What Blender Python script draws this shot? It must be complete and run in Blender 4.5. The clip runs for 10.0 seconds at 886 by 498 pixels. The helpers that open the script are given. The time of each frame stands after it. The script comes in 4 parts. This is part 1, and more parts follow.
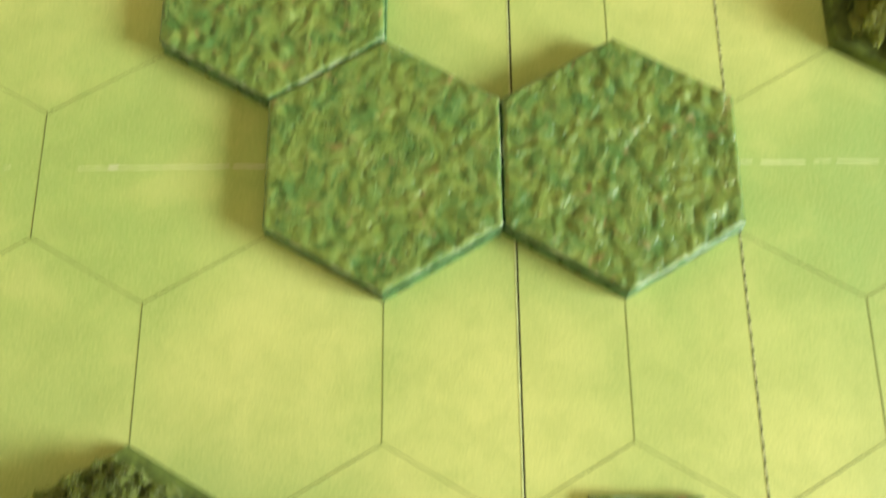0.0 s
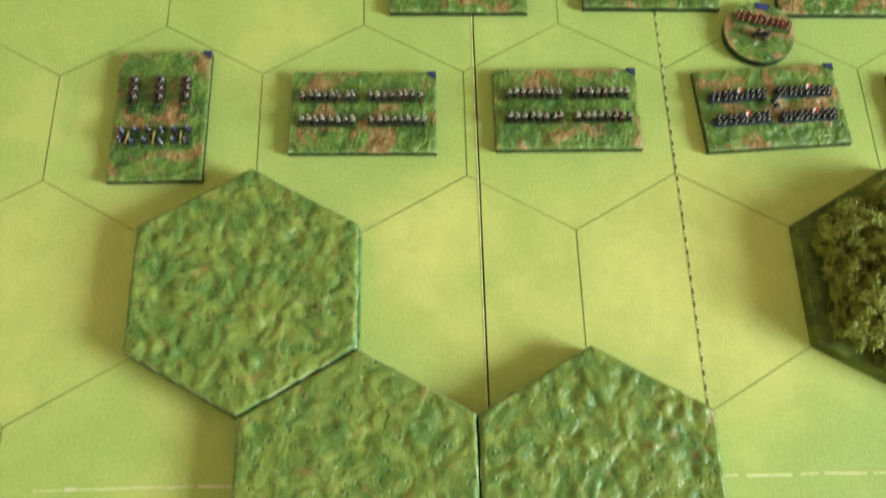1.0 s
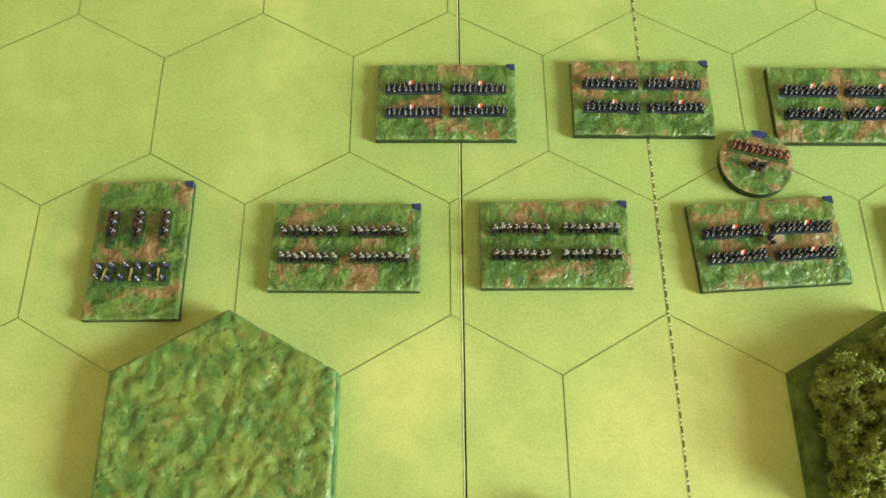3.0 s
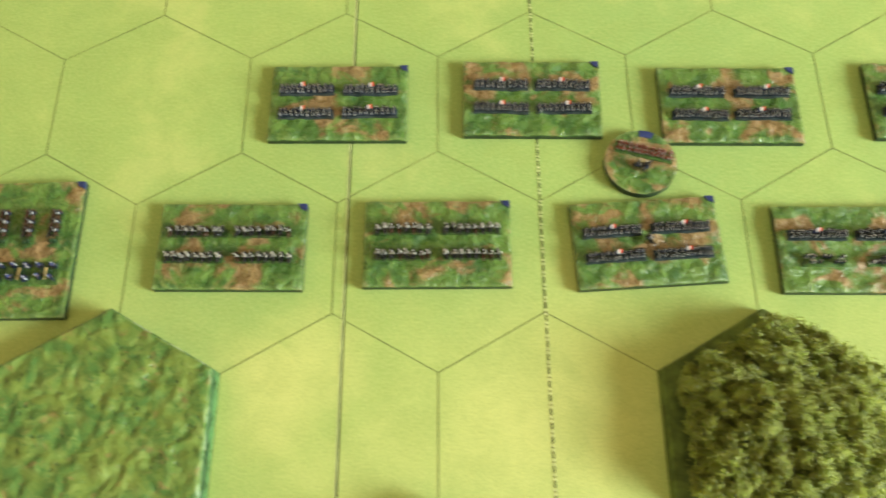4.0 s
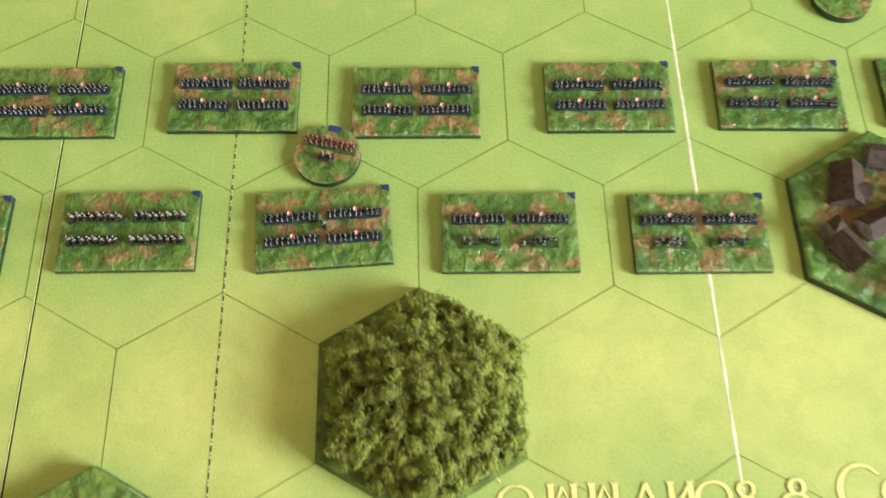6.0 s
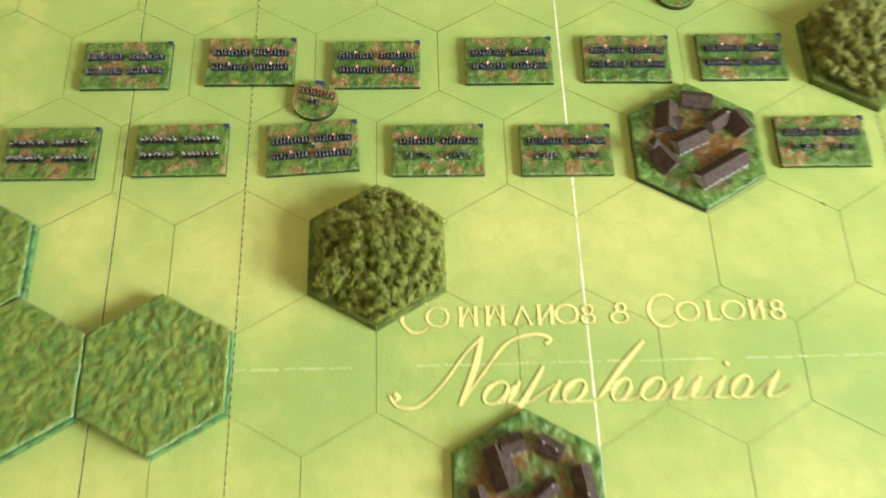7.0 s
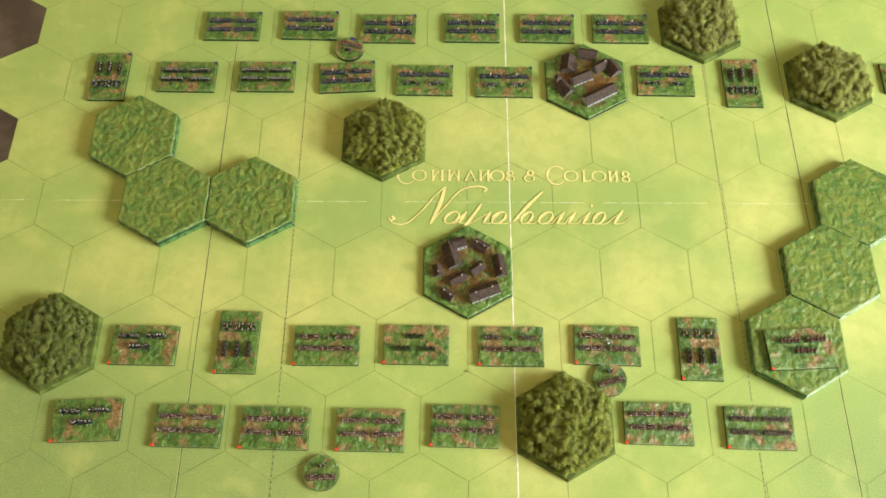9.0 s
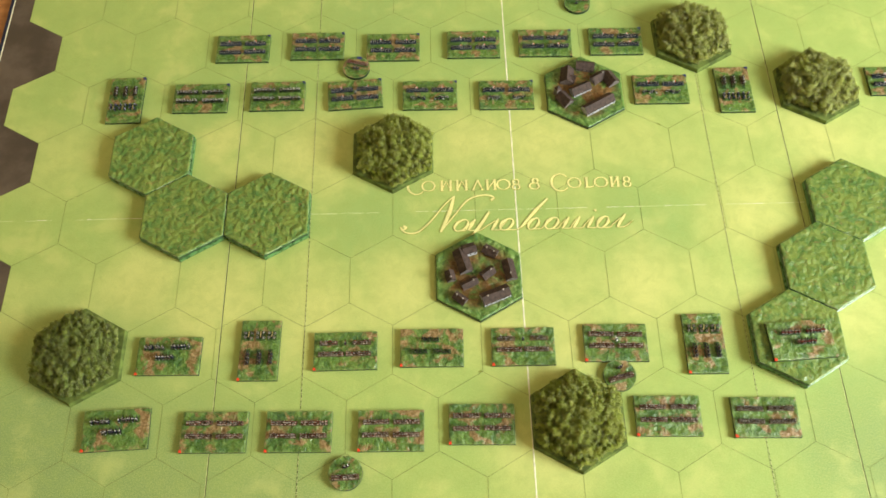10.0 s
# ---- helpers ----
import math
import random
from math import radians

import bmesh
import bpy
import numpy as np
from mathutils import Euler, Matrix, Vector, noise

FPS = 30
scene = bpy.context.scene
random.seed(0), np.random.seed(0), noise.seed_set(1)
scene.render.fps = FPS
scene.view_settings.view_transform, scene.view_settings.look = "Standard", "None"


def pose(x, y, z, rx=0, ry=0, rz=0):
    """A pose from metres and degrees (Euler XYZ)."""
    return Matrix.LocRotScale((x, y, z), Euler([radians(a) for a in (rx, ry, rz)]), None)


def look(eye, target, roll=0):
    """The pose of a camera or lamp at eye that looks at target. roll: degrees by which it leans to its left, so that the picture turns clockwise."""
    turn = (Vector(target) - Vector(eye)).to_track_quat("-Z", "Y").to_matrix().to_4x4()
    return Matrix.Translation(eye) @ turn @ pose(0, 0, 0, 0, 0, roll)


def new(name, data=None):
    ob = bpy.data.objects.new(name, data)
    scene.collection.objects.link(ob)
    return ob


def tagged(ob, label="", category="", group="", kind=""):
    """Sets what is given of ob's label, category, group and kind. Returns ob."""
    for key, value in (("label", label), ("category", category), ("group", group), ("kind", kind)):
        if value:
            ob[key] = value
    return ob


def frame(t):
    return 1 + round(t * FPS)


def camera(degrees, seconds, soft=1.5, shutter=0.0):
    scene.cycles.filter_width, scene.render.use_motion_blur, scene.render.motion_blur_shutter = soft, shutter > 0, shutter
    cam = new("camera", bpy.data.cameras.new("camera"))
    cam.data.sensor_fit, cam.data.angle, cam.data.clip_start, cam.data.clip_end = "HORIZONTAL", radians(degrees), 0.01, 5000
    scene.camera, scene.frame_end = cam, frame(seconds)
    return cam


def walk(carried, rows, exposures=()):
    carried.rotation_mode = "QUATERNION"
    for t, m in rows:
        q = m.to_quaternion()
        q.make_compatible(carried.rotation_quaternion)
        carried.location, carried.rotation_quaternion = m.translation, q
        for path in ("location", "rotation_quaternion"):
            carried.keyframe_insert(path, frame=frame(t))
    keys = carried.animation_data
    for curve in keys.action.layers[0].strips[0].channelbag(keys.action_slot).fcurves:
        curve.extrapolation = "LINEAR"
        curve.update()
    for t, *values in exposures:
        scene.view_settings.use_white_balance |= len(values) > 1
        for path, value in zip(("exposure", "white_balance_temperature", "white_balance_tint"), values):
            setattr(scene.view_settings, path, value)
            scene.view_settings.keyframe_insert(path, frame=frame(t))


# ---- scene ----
cam = camera(54.19, 10.0, soft=1.6, shutter=0.5)
PATH = [
    (0, (-0.21366, -0.07911, 0.19960), (-0.21424, 0.06260, -0.27990), -0.71),
    (0.2, (-0.21151, -0.06468, 0.20394), (-0.20847, 0.08798, -0.27217), 0.64),
    (0.5, (-0.21099, -0.04345, 0.20552), (-0.20167, 0.12301, -0.26587), 2.58),
    (0.7, (-0.21268, -0.03247, 0.20915), (-0.20118, 0.14119, -0.25958), 2.96),
    (1, (-0.21233, -0.02272, 0.21123), (-0.19961, 0.16133, -0.25350), 2.86),
    (1.2, (-0.21108, -0.01360, 0.21273), (-0.19880, 0.17449, -0.25038), 2.59),
    (1.5, (-0.21052, -0.00473, 0.21286), (-0.19945, 0.18878, -0.24805), 2.30),
    (1.7, (-0.20998, -0.00038, 0.21487), (-0.20067, 0.19323, -0.24603), 1.98),
    (2, (-0.20738, 0.00339, 0.21543), (-0.20023, 0.20018, -0.24416), 1.42),
    (2.2, (-0.20775, 0.00588, 0.21379), (-0.20004, 0.20498, -0.24480), 1.49),
    (3.3, (-0.19678, 0.00843, 0.21773), (-0.19822, 0.20790, -0.24075), -0.70),
    (3.5, (-0.19245, 0.00956, 0.21882), (-0.19333, 0.20810, -0.24007), -0.54),
    (4, (-0.16787, 0.00728, 0.22001), (-0.17164, 0.20295, -0.24010), -1.43),
    (4.2, (-0.15443, 0.00478, 0.22104), (-0.15712, 0.20248, -0.23820), -1.26),
    (4.5, (-0.13457, 0.00291, 0.22225), (-0.13719, 0.20200, -0.23640), -1.33),
    (4.7, (-0.12256, 0.00284, 0.22405), (-0.12497, 0.20250, -0.23435), -1.32),
    (5, (-0.10978, 0.00229, 0.22563), (-0.11160, 0.20078, -0.23328), -1.15),
    (5.2, (-0.10411, 0.00142, 0.22732), (-0.10410, 0.19931, -0.23185), -0.66),
    (5.5, (-0.09379, 0.00102, 0.22741), (-0.09292, 0.20019, -0.23121), -0.41),
    (5.7, (-0.08797, 0.00066, 0.22813), (-0.08410, 0.19911, -0.23079), 0.28),
    (6.8, (-0.07062, -0.07231, 0.30598), (-0.05887, 0.12518, -0.15322), 1.66),
    (7, (-0.06572, -0.09517, 0.33336), (-0.05460, 0.10688, -0.12386), 1.58),
    (7.2, (-0.06365, -0.11977, 0.35913), (-0.05161, 0.08241, -0.09801), 2.08),
    (7.5, (-0.06011, -0.15681, 0.39139), (-0.04818, 0.04021, -0.06800), 2.68),
    (7.7, (-0.05665, -0.17986, 0.41434), (-0.04734, 0.01524, -0.04593), 2.23),
    (8, (-0.05248, -0.21430, 0.44627), (-0.04838, -0.01670, -0.01301), 1.23),
    (8.2, (-0.05310, -0.23175, 0.46858), (-0.04993, -0.02837, 0.01182), 1.27),
    (8.5, (-0.05140, -0.25146, 0.48486), (-0.05005, -0.04368, 0.03008), 1.04),
    (8.7, (-0.04627, -0.26161, 0.50195), (-0.04668, -0.04913, 0.04935), 0.62),
    (9, (-0.04139, -0.27369, 0.50734), (-0.04399, -0.05941, 0.05559), -0.31),
    (9.2, (-0.04316, -0.27964, 0.51225), (-0.04643, -0.06308, 0.06160), -0.84),
    (9.5, (-0.04774, -0.28377, 0.51777), (-0.05308, -0.06513, 0.06814), -2.14),
    (9.7, (-0.05147, -0.28883, 0.51643), (-0.05462, -0.06568, 0.06900), -1.96),
    (10, (-0.05378, -0.29281, 0.52175), (-0.05192, -0.06638, 0.07597), -0.98),
]
EXPOSURES = [(0.0, 0.08, 6550, 4), (0.5, 0.02, 6550, 3), (1.0, 0.02, 6550, 3), (1.5, 0.06, 6550, 2), (2.0, 0.12, 6550, 3), (3.5, 0.10, 6550, 3), (4.0, 0.18, 6500, 4), (4.5, 0.24, 6400, 7), (5.0, 0.11, 6350, 7), (5.5, 0.05, 6400, 7), (7.0, 0.05, 6500, 8), (7.5, -0.13, 6650, 7), (8.0, -0.31, 6900, 7), (8.5, -0.14, 6950, 10), (9.0, -0.16, 6900, 10), (10.0, -0.13, 6750, 9)]
walk(cam, [(t, look(eye, target, roll)) for t, eye, target, roll in PATH], EXPOSURES)

# ---- light ----
# Daylight from one window beyond the table's end, and what the room sends back of it.
world = bpy.data.worlds.new("world")
scene.world = world
world.use_nodes = True
sky = world.node_tree.nodes.new("ShaderNodeTexSky")
sky.sky_type, sky.sun_disc, sky.sun_elevation, sky.sun_rotation = "NISHITA", False, radians(32), radians(110)
world.node_tree.links.new(sky.outputs[0], world.node_tree.nodes["Background"].inputs[0])
world.node_tree.nodes["Background"].inputs[1].default_value = 0.1


def window_light(name, where, target, wide, high, watts, colour):
    data = bpy.data.lights.new(name, "AREA")
    data.shape, data.size, data.size_y, data.energy, data.color = "RECTANGLE", wide, high, watts, colour
    ob = new(name, data)
    ob.matrix_world = look(where, target)
    return ob


WIN_X, WIN_Y, WIN_Z = 1.45, -0.52, 0.72
window_light("window_daylight", (WIN_X, WIN_Y, WIN_Z), (WIN_X - 1, WIN_Y + 0.36, WIN_Z - 0.55), 0.74, 0.60, 65, (0.905, 1.0, 0.99))

# ---- materials ----
W = 0.057                 # hex across its flats
S = W / math.sqrt(3)      # hex side
ROW = 1.5 * S             # from row to row


class Nodes:
    """A short way to write node trees."""

    def __init__(self, name):
        self.m = bpy.data.materials.new(name)
        self.m.use_nodes = True
        self.t = self.m.node_tree
        self.b = self.t.nodes["Principled BSDF"]

    def put(self, kind, ins=(), **props):
        n = self.t.nodes.new(kind)
        for k, v in props.items():
            setattr(n, k, v)
        for k, v in dict(ins).items():
            self.link(v, n.inputs[k])
        return n

    def link(self, v, socket):
        if isinstance(v, bpy.types.NodeSocket):
            self.t.links.new(v, socket)
        else:
            socket.default_value = (*v, 1) if isinstance(v, tuple) and len(v) == 3 and socket.type == "RGBA" else v

    def coords(self, vary=True):
        c = self.put("ShaderNodeTexCoord").outputs["Object"]
        if not vary:
            return c
        r = self.put("ShaderNodeObjectInfo").outputs["Random"]
        off = self.put("ShaderNodeCombineXYZ", {0: self.math("MULTIPLY", r, 3.7), 1: self.math("MULTIPLY", r, 9.1), 2: r})
        return self.put("ShaderNodeVectorMath", {0: c, 1: off.outputs[0]}, operation="ADD").outputs[0]

    def noise(self, vec, scale, detail=3.0, rough=0.55, distort=0.0):
        n = self.put("ShaderNodeTexNoise", {"Vector": vec, "Scale": scale, "Detail": detail, "Roughness": rough, "Distortion": distort})
        return n.outputs["Fac"]

    def math(self, op, a, b=0.0, clamp=False):
        return self.put("ShaderNodeMath", {0: a, 1: b}, operation=op, use_clamp=clamp).outputs[0]

    def step(self, v, lo, hi, a=0.0, b=1.0):
        n = self.put("ShaderNodeMapRange", {"Value": v, "From Min": lo, "From Max": hi, "To Min": a, "To Max": b}, interpolation_type="SMOOTHSTEP")
        return n.outputs[0]

    def mix(self, f, a, b, blend="MIX"):
        n = self.put("ShaderNodeMix", data_type="RGBA", blend_type=blend)
        for v, i in ((f, 0), (a, 6), (b, 7)):
            self.link(v, n.inputs[i])
        return n.outputs[2]

    def bump(self, height, strength, distance):
        return self.put("ShaderNodeBump", {"Height": height, "Strength": strength, "Distance": distance}).outputs[0]

    def done(self, colour, rough=0.5, normal=None, spec=0.5, metal=0.0):
        self.link(colour, self.b.inputs["Base Color"])
        self.link(rough, self.b.inputs["Roughness"])
        self.link(spec, self.b.inputs["Specular IOR Level"])
        self.link(metal, self.b.inputs["Metallic"])
        if normal:
            self.link(normal, self.b.inputs["Normal"])
        return self.m


# soft clouds of the printed field: x, y and reach in millimetres
YELLOW_CLOUDS = ((-135, -73, 62), (-196, -57, 55), (222, 57, 60), (162, -3, 55), (24, -102, 60), (22, 55, 62), (209, -84, 45), (-145, 55, 58), (-254, -48, 52), (-212, -78, 50), (-211, 63, 30), (-19, 58, 45), (80, -60, 50), (-36, 56, 48), (10, -165, 55), (-78, -62, 58), (-15, -88, 45))
GREEN_CLOUDS = ((-232, 106, 55), (-290, 98, 50), (-165, 106, 48), (-100, -6, 62), (199, -158, 80), (-301, -166, 80), (-5, 11, 75), (-97, 178, 100), (90, -12, 70), (-180, 140, 60), (-100, 128, 70), (-20, 140, 65), (60, 175, 80))
# these carry the duller light of the near corners in the print's colour
CORNER_SHADE_CLOUDS = ((-300, -165, 150), (-225, -190, 125), (-150, -200, 90), (225, -185, 100), (310, -150, 90))


def board_print_material():
    n = Nodes("board_print")
    c = n.coords(False)
    wobble = n.put("ShaderNodeTexNoise", {"Vector": c, "Scale": 22.0, "Detail": 4.0, "Roughness": 0.6}).outputs["Color"]
    moved = n.put("ShaderNodeVectorMath", {0: wobble, 1: (0.05, 0.05, 0.0), 2: c}, operation="MULTIPLY_ADD").outputs[0]

    def clouds(spots):
        total = 0.0
        for x, y, r in spots:
            d = n.put("ShaderNodeVectorMath", {0: moved, 1: (x / 1000 + 0.025, y / 1000 + 0.025, 0.0)}, operation="DISTANCE").outputs["Value"]
            total = n.math("MAXIMUM", n.step(d, r / 1000, 0.0), total)
        return total

    patch = n.noise(c, 34, 4, 0.6, 0.3)
    across = n.put("ShaderNodeSeparateXYZ", {0: moved}).outputs[1]
    band = n.math("ABSOLUTE", n.math("SUBTRACT", n.math("ABSOLUTE", n.math("SUBTRACT", across, 0.022)), 0.058))
    band = n.math("MULTIPLY", n.step(band, 0.046, 0.006), n.step(n.noise(c, 13, 3, 0.5, 0.3), 0.34, 0.58, 0.35, 1.0))
    grain = n.noise(c, 1300, 3, 0.7)
    col = n.mix(n.step(patch, 0.34, 0.68), (0.335, 0.465, 0.125), (0.41, 0.52, 0.145))
    col = n.mix(n.math("MULTIPLY", clouds(GREEN_CLOUDS), 0.7), col, (0.275, 0.43, 0.13))
    col = n.mix(n.math("MULTIPLY", n.math("MAXIMUM", clouds(YELLOW_CLOUDS), n.math("MULTIPLY", band, 0.5)), 0.85), col, (0.665, 0.66, 0.225))
    col = n.mix(n.math("MULTIPLY", clouds(CORNER_SHADE_CLOUDS), 0.9), col, (0.20, 0.295, 0.105))
    col = n.mix(n.step(n.noise(c, 90, 4, 0.6, 0.5), 0.38, 0.66, 0.0, 0.3), col, (0.30, 0.39, 0.10))
    col = n.mix(n.step(n.noise(c, 1900, 3, 0.7, 0.4), 0.44, 0.62, 0.0, 0.3), col, (0.25, 0.33, 0.085))
    col = n.mix(n.step(patch, 0.52, 0.72, 0, 0.4), col, (0.56, 0.59, 0.20))
    col = n.mix(n.step(grain, 0.40, 0.66, 0, 0.3), col, (0.64, 0.66, 0.25))
    sp = n.put("ShaderNodeSeparateXYZ", {0: c})
    rib = n.math("ADD", n.math("SINE", n.math("MULTIPLY", sp.outputs[0], 9500.0)), n.math("MULTIPLY", n.math("SINE", n.math("MULTIPLY", sp.outputs[1], 7300.0)), 0.1))
    col = n.mix(n.step(rib, -1.2, 1.2, 0.008, 0.0), col, (0.2, 0.26, 0.06))
    return n.done(col, n.step(grain, 0.2, 0.8, 0.46, 0.62), n.bump(n.math("ADD", n.math("MULTIPLY", rib, 0.25), n.math("MULTIPLY", grain, 3.0)), 0.05, 0.0002), 0.35)


def border_print_material():
    n = Nodes("border_print")
    c = n.coords(False)
    a = n.noise(c, 26, 5, 0.6)
    col = n.mix(n.step(a, 0.35, 0.65), (0.070, 0.050, 0.036), (0.125, 0.092, 0.068))
    return n.done(col, 0.55, n.bump(n.noise(c, 900, 2), 0.1, 0.0002), 0.3)


def plain(name, colour, rough=0.5, spec=0.4, wear=0.25, scale=300.0, metal=0.0):
    """Paint or card with a fine unevenness in it."""
    n = Nodes(name)
    c = n.coords()
    a = n.noise(c, scale, 4, 0.6)
    dark, light = tuple(v * (1 - wear) for v in colour), tuple(min(1.0, v * (1 + wear)) for v in colour)
    return n.done(n.mix(n.step(a, 0.3, 0.7), dark, light), n.step(a, 0.2, 0.8, rough - 0.06, rough + 0.08), n.bump(a, 0.15, 0.0003), spec, metal)


def hill_material():
    n = Nodes("hill_turf_paint")
    c = n.coords()
    mid = n.noise(c, 220, 3, 0.55, 0.8)
    fine = n.noise(c, 560, 3, 0.6, 0.4)
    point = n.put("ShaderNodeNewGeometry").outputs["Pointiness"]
    col = n.mix(n.step(n.noise(c, 120, 4, 0.65, 0.8), 0.36, 0.62), (0.076, 0.166, 0.034), (0.172, 0.238, 0.044))
    col = n.mix(n.step(mid, 0.50, 0.68, 0, 0.6), col, (0.24, 0.31, 0.078))
    col = n.mix(n.step(n.noise(c, 150, 3, 0.6, 1.0), 0.56, 0.70, 0, 0.42), col, (0.062, 0.165, 0.044))
    col = n.mix(n.step(n.noise(c, 230, 3, 0.6, 1.0), 0.59, 0.70, 0, 0.45), col, (0.30, 0.155, 0.075))
    # drybrushed paler crests, then shade put into the colour of the hollows
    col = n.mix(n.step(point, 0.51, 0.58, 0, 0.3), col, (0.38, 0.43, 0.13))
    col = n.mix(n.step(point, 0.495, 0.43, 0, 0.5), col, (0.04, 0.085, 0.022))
    # small blown holes in the paint, in loose drifts, their shade in the colour
    hole = n.step(n.put("ShaderNodeTexVoronoi", {"Vector": c, "Scale": 430.0}).outputs["Distance"], 0.12, 0.30)
    hole = n.math("MAXIMUM", hole, n.step(n.noise(c, 170, 3, 0.6), 0.58, 0.44))
    col = n.mix(n.step(hole, 0.0, 1.0, 0.5, 0.0), col, (0.03, 0.07, 0.024))
    crust = n.noise(c, 1100, 3, 0.65, 0.3)
    col = n.mix(n.step(crust, 0.60, 0.72, 0, 0.45), col, (0.34, 0.42, 0.15))
    bump = n.bump(n.math("ADD", n.math("ADD", mid, n.math("MULTIPLY", fine, 0.5)), n.math("ADD", n.math("MULTIPLY", hole, 0.55), n.math("MULTIPLY", crust, 0.35))), 0.5, 0.0010)
    return n.done(col, n.step(fine, 0.3, 0.7, 0.26, 0.52), bump, 0.5)


def worn_glint_material():
    n = Nodes("hill_worn_glint")
    c = n.coords()
    bare = n.step(n.noise(c, 170, 4, 0.65), 0.48, 0.60)
    fine = n.noise(c, 600, 3, 0.6)
    col = n.mix(n.step(fine, 0.3, 0.7), (0.055, 0.14, 0.045), (0.13, 0.23, 0.075))
    # pale patches: worn paint, and the rim's window glint put into the colour
    col = n.mix(bare, col, (0.36, 0.45, 0.26))
    return n.done(col, n.step(fine, 0.3, 0.7, 0.16, 0.34), n.bump(fine, 0.3, 0.0005), 0.6)


def base_material(name="base_turf_paint", bare=0.0):
    n = Nodes(name)
    c = n.coords()
    earth = n.noise(c, 88, 4, 0.58, 0.5)
    turf = n.noise(c, 115, 4, 0.6, 0.8)
    fine = n.noise(c, 420, 4, 0.65, 0.6)
    dab = n.noise(n.put("ShaderNodeMapping", {"Vector": c, "Rotation": (0, 0, 0.5), "Scale": (1.5, 1.0, 1.0)}).outputs[0], 190, 3, 0.55, 0.9)
    point = n.put("ShaderNodeNewGeometry").outputs["Pointiness"]
    col = n.mix(n.step(turf, 0.36, 0.62), (0.056, 0.132, 0.026), (0.122, 0.218, 0.042))
    col = n.mix(n.step(n.noise(c, 80, 3, 0.6, 0.8), 0.54, 0.68, 0, 0.6), col, (0.05, 0.13, 0.045))
    col = n.mix(n.step(dab, 0.54, 0.69, 0, 0.55), col, (0.225, 0.345, 0.085))
    brown = n.mix(n.step(fine, 0.35, 0.65), (0.22, 0.118, 0.052), (0.375, 0.218, 0.105))
    col = n.mix(n.step(earth, 0.505 - bare, 0.60 - bare, 0, 0.84), col, brown)
    col = n.mix(n.step(n.noise(c, 240, 3, 0.6, 1.0), 0.63, 0.75, 0, 0.35), col, (0.42, 0.45, 0.20))
    col = n.mix(n.step(point, 0.51, 0.60, 0, 0.3), col, (0.42, 0.46, 0.22))
    crust = n.noise(c, 900, 3, 0.65, 0.4)
    col = n.mix(n.step(crust, 0.60, 0.72, 0, 0.2), col, (0.34, 0.38, 0.15))
    col = n.mix(n.step(crust, 0.40, 0.30, 0, 0.4), col, (0.03, 0.06, 0.018))
    bump = n.bump(n.math("ADD", n.math("MULTIPLY", dab, 1.5), n.math("ADD", n.math("MULTIPLY", fine, 1.2), n.math("MULTIPLY", crust, 0.5))), 0.65, 0.0011)
    return n.done(col, n.step(fine, 0.3, 0.7, 0.15, 0.40), bump, 0.5)


def town_material():
    n = Nodes("town_turf_and_tracks")
    c = n.coords()
    turf = n.noise(c, 180, 4, 0.6, 1.0)
    fine = n.noise(c, 600, 4, 0.65, 1.0)
    track = n.noise(c, 85, 3, 0.5, 0.6)
    sp = n.put("ShaderNodeSeparateXYZ", {0: n.coords(False)})
    r = n.math("POWER", n.math("ADD", n.math("POWER", n.math("ABSOLUTE", sp.outputs[0]), 2.0), n.math("POWER", n.math("ABSOLUTE", sp.outputs[1]), 2.0)), 0.5)
    col = n.mix(n.step(turf, 0.36, 0.62), (0.05, 0.125, 0.026), (0.13, 0.24, 0.05))
    col = n.mix(n.step(n.noise(c, 260, 3, 0.6, 0.8), 0.54, 0.66, 0, 0.7), col, (0.31, 0.42, 0.15))
    mask = n.math("MULTIPLY", n.step(track, 0.40, 0.54), n.step(r, 0.027, 0.018))
    col = n.mix(mask, col, n.mix(n.step(fine, 0.35, 0.65), (0.15, 0.072, 0.022), (0.27, 0.138, 0.045)))
    col = n.mix(n.math("MULTIPLY", n.step(n.noise(c, 130, 3, 0.6, 0.8), 0.42, 0.64, 0.0, 0.5), n.step(r, 0.027, 0.020)), col, (0.075, 0.065, 0.027))
    return n.done(col, n.step(fine, 0.3, 0.7, 0.25, 0.45), n.bump(n.math("ADD", turf, fine), 0.5, 0.0009), 0.5)


def foliage_material(name, low, high, pale):
    n = Nodes(name)
    g = n.put("ShaderNodeNewGeometry")
    c = n.coords()
    tone = n.noise(c, 110, 3, 0.6)
    fuzz = n.noise(c, 1500, 3, 0.7)
    col = n.mix(g.outputs["Random Per Island"], low, high)
    col = n.mix(n.step(tone, 0.35, 0.68, 0, 0.55), col, pale)
    col = n.mix(n.step(fuzz, 0.4, 0.65, 0, 0.25), col, tuple(v * 0.85 for v in low))
    n.link(0.6, n.b.inputs["Subsurface Weight"])
    n.link((0.8, 1.0, 0.3), n.b.inputs["Subsurface Radius"])
    n.link(0.0014, n.b.inputs["Subsurface Scale"])
    return n.done(col, 0.9, n.bump(fuzz, 0.5, 0.0004), 0.1)


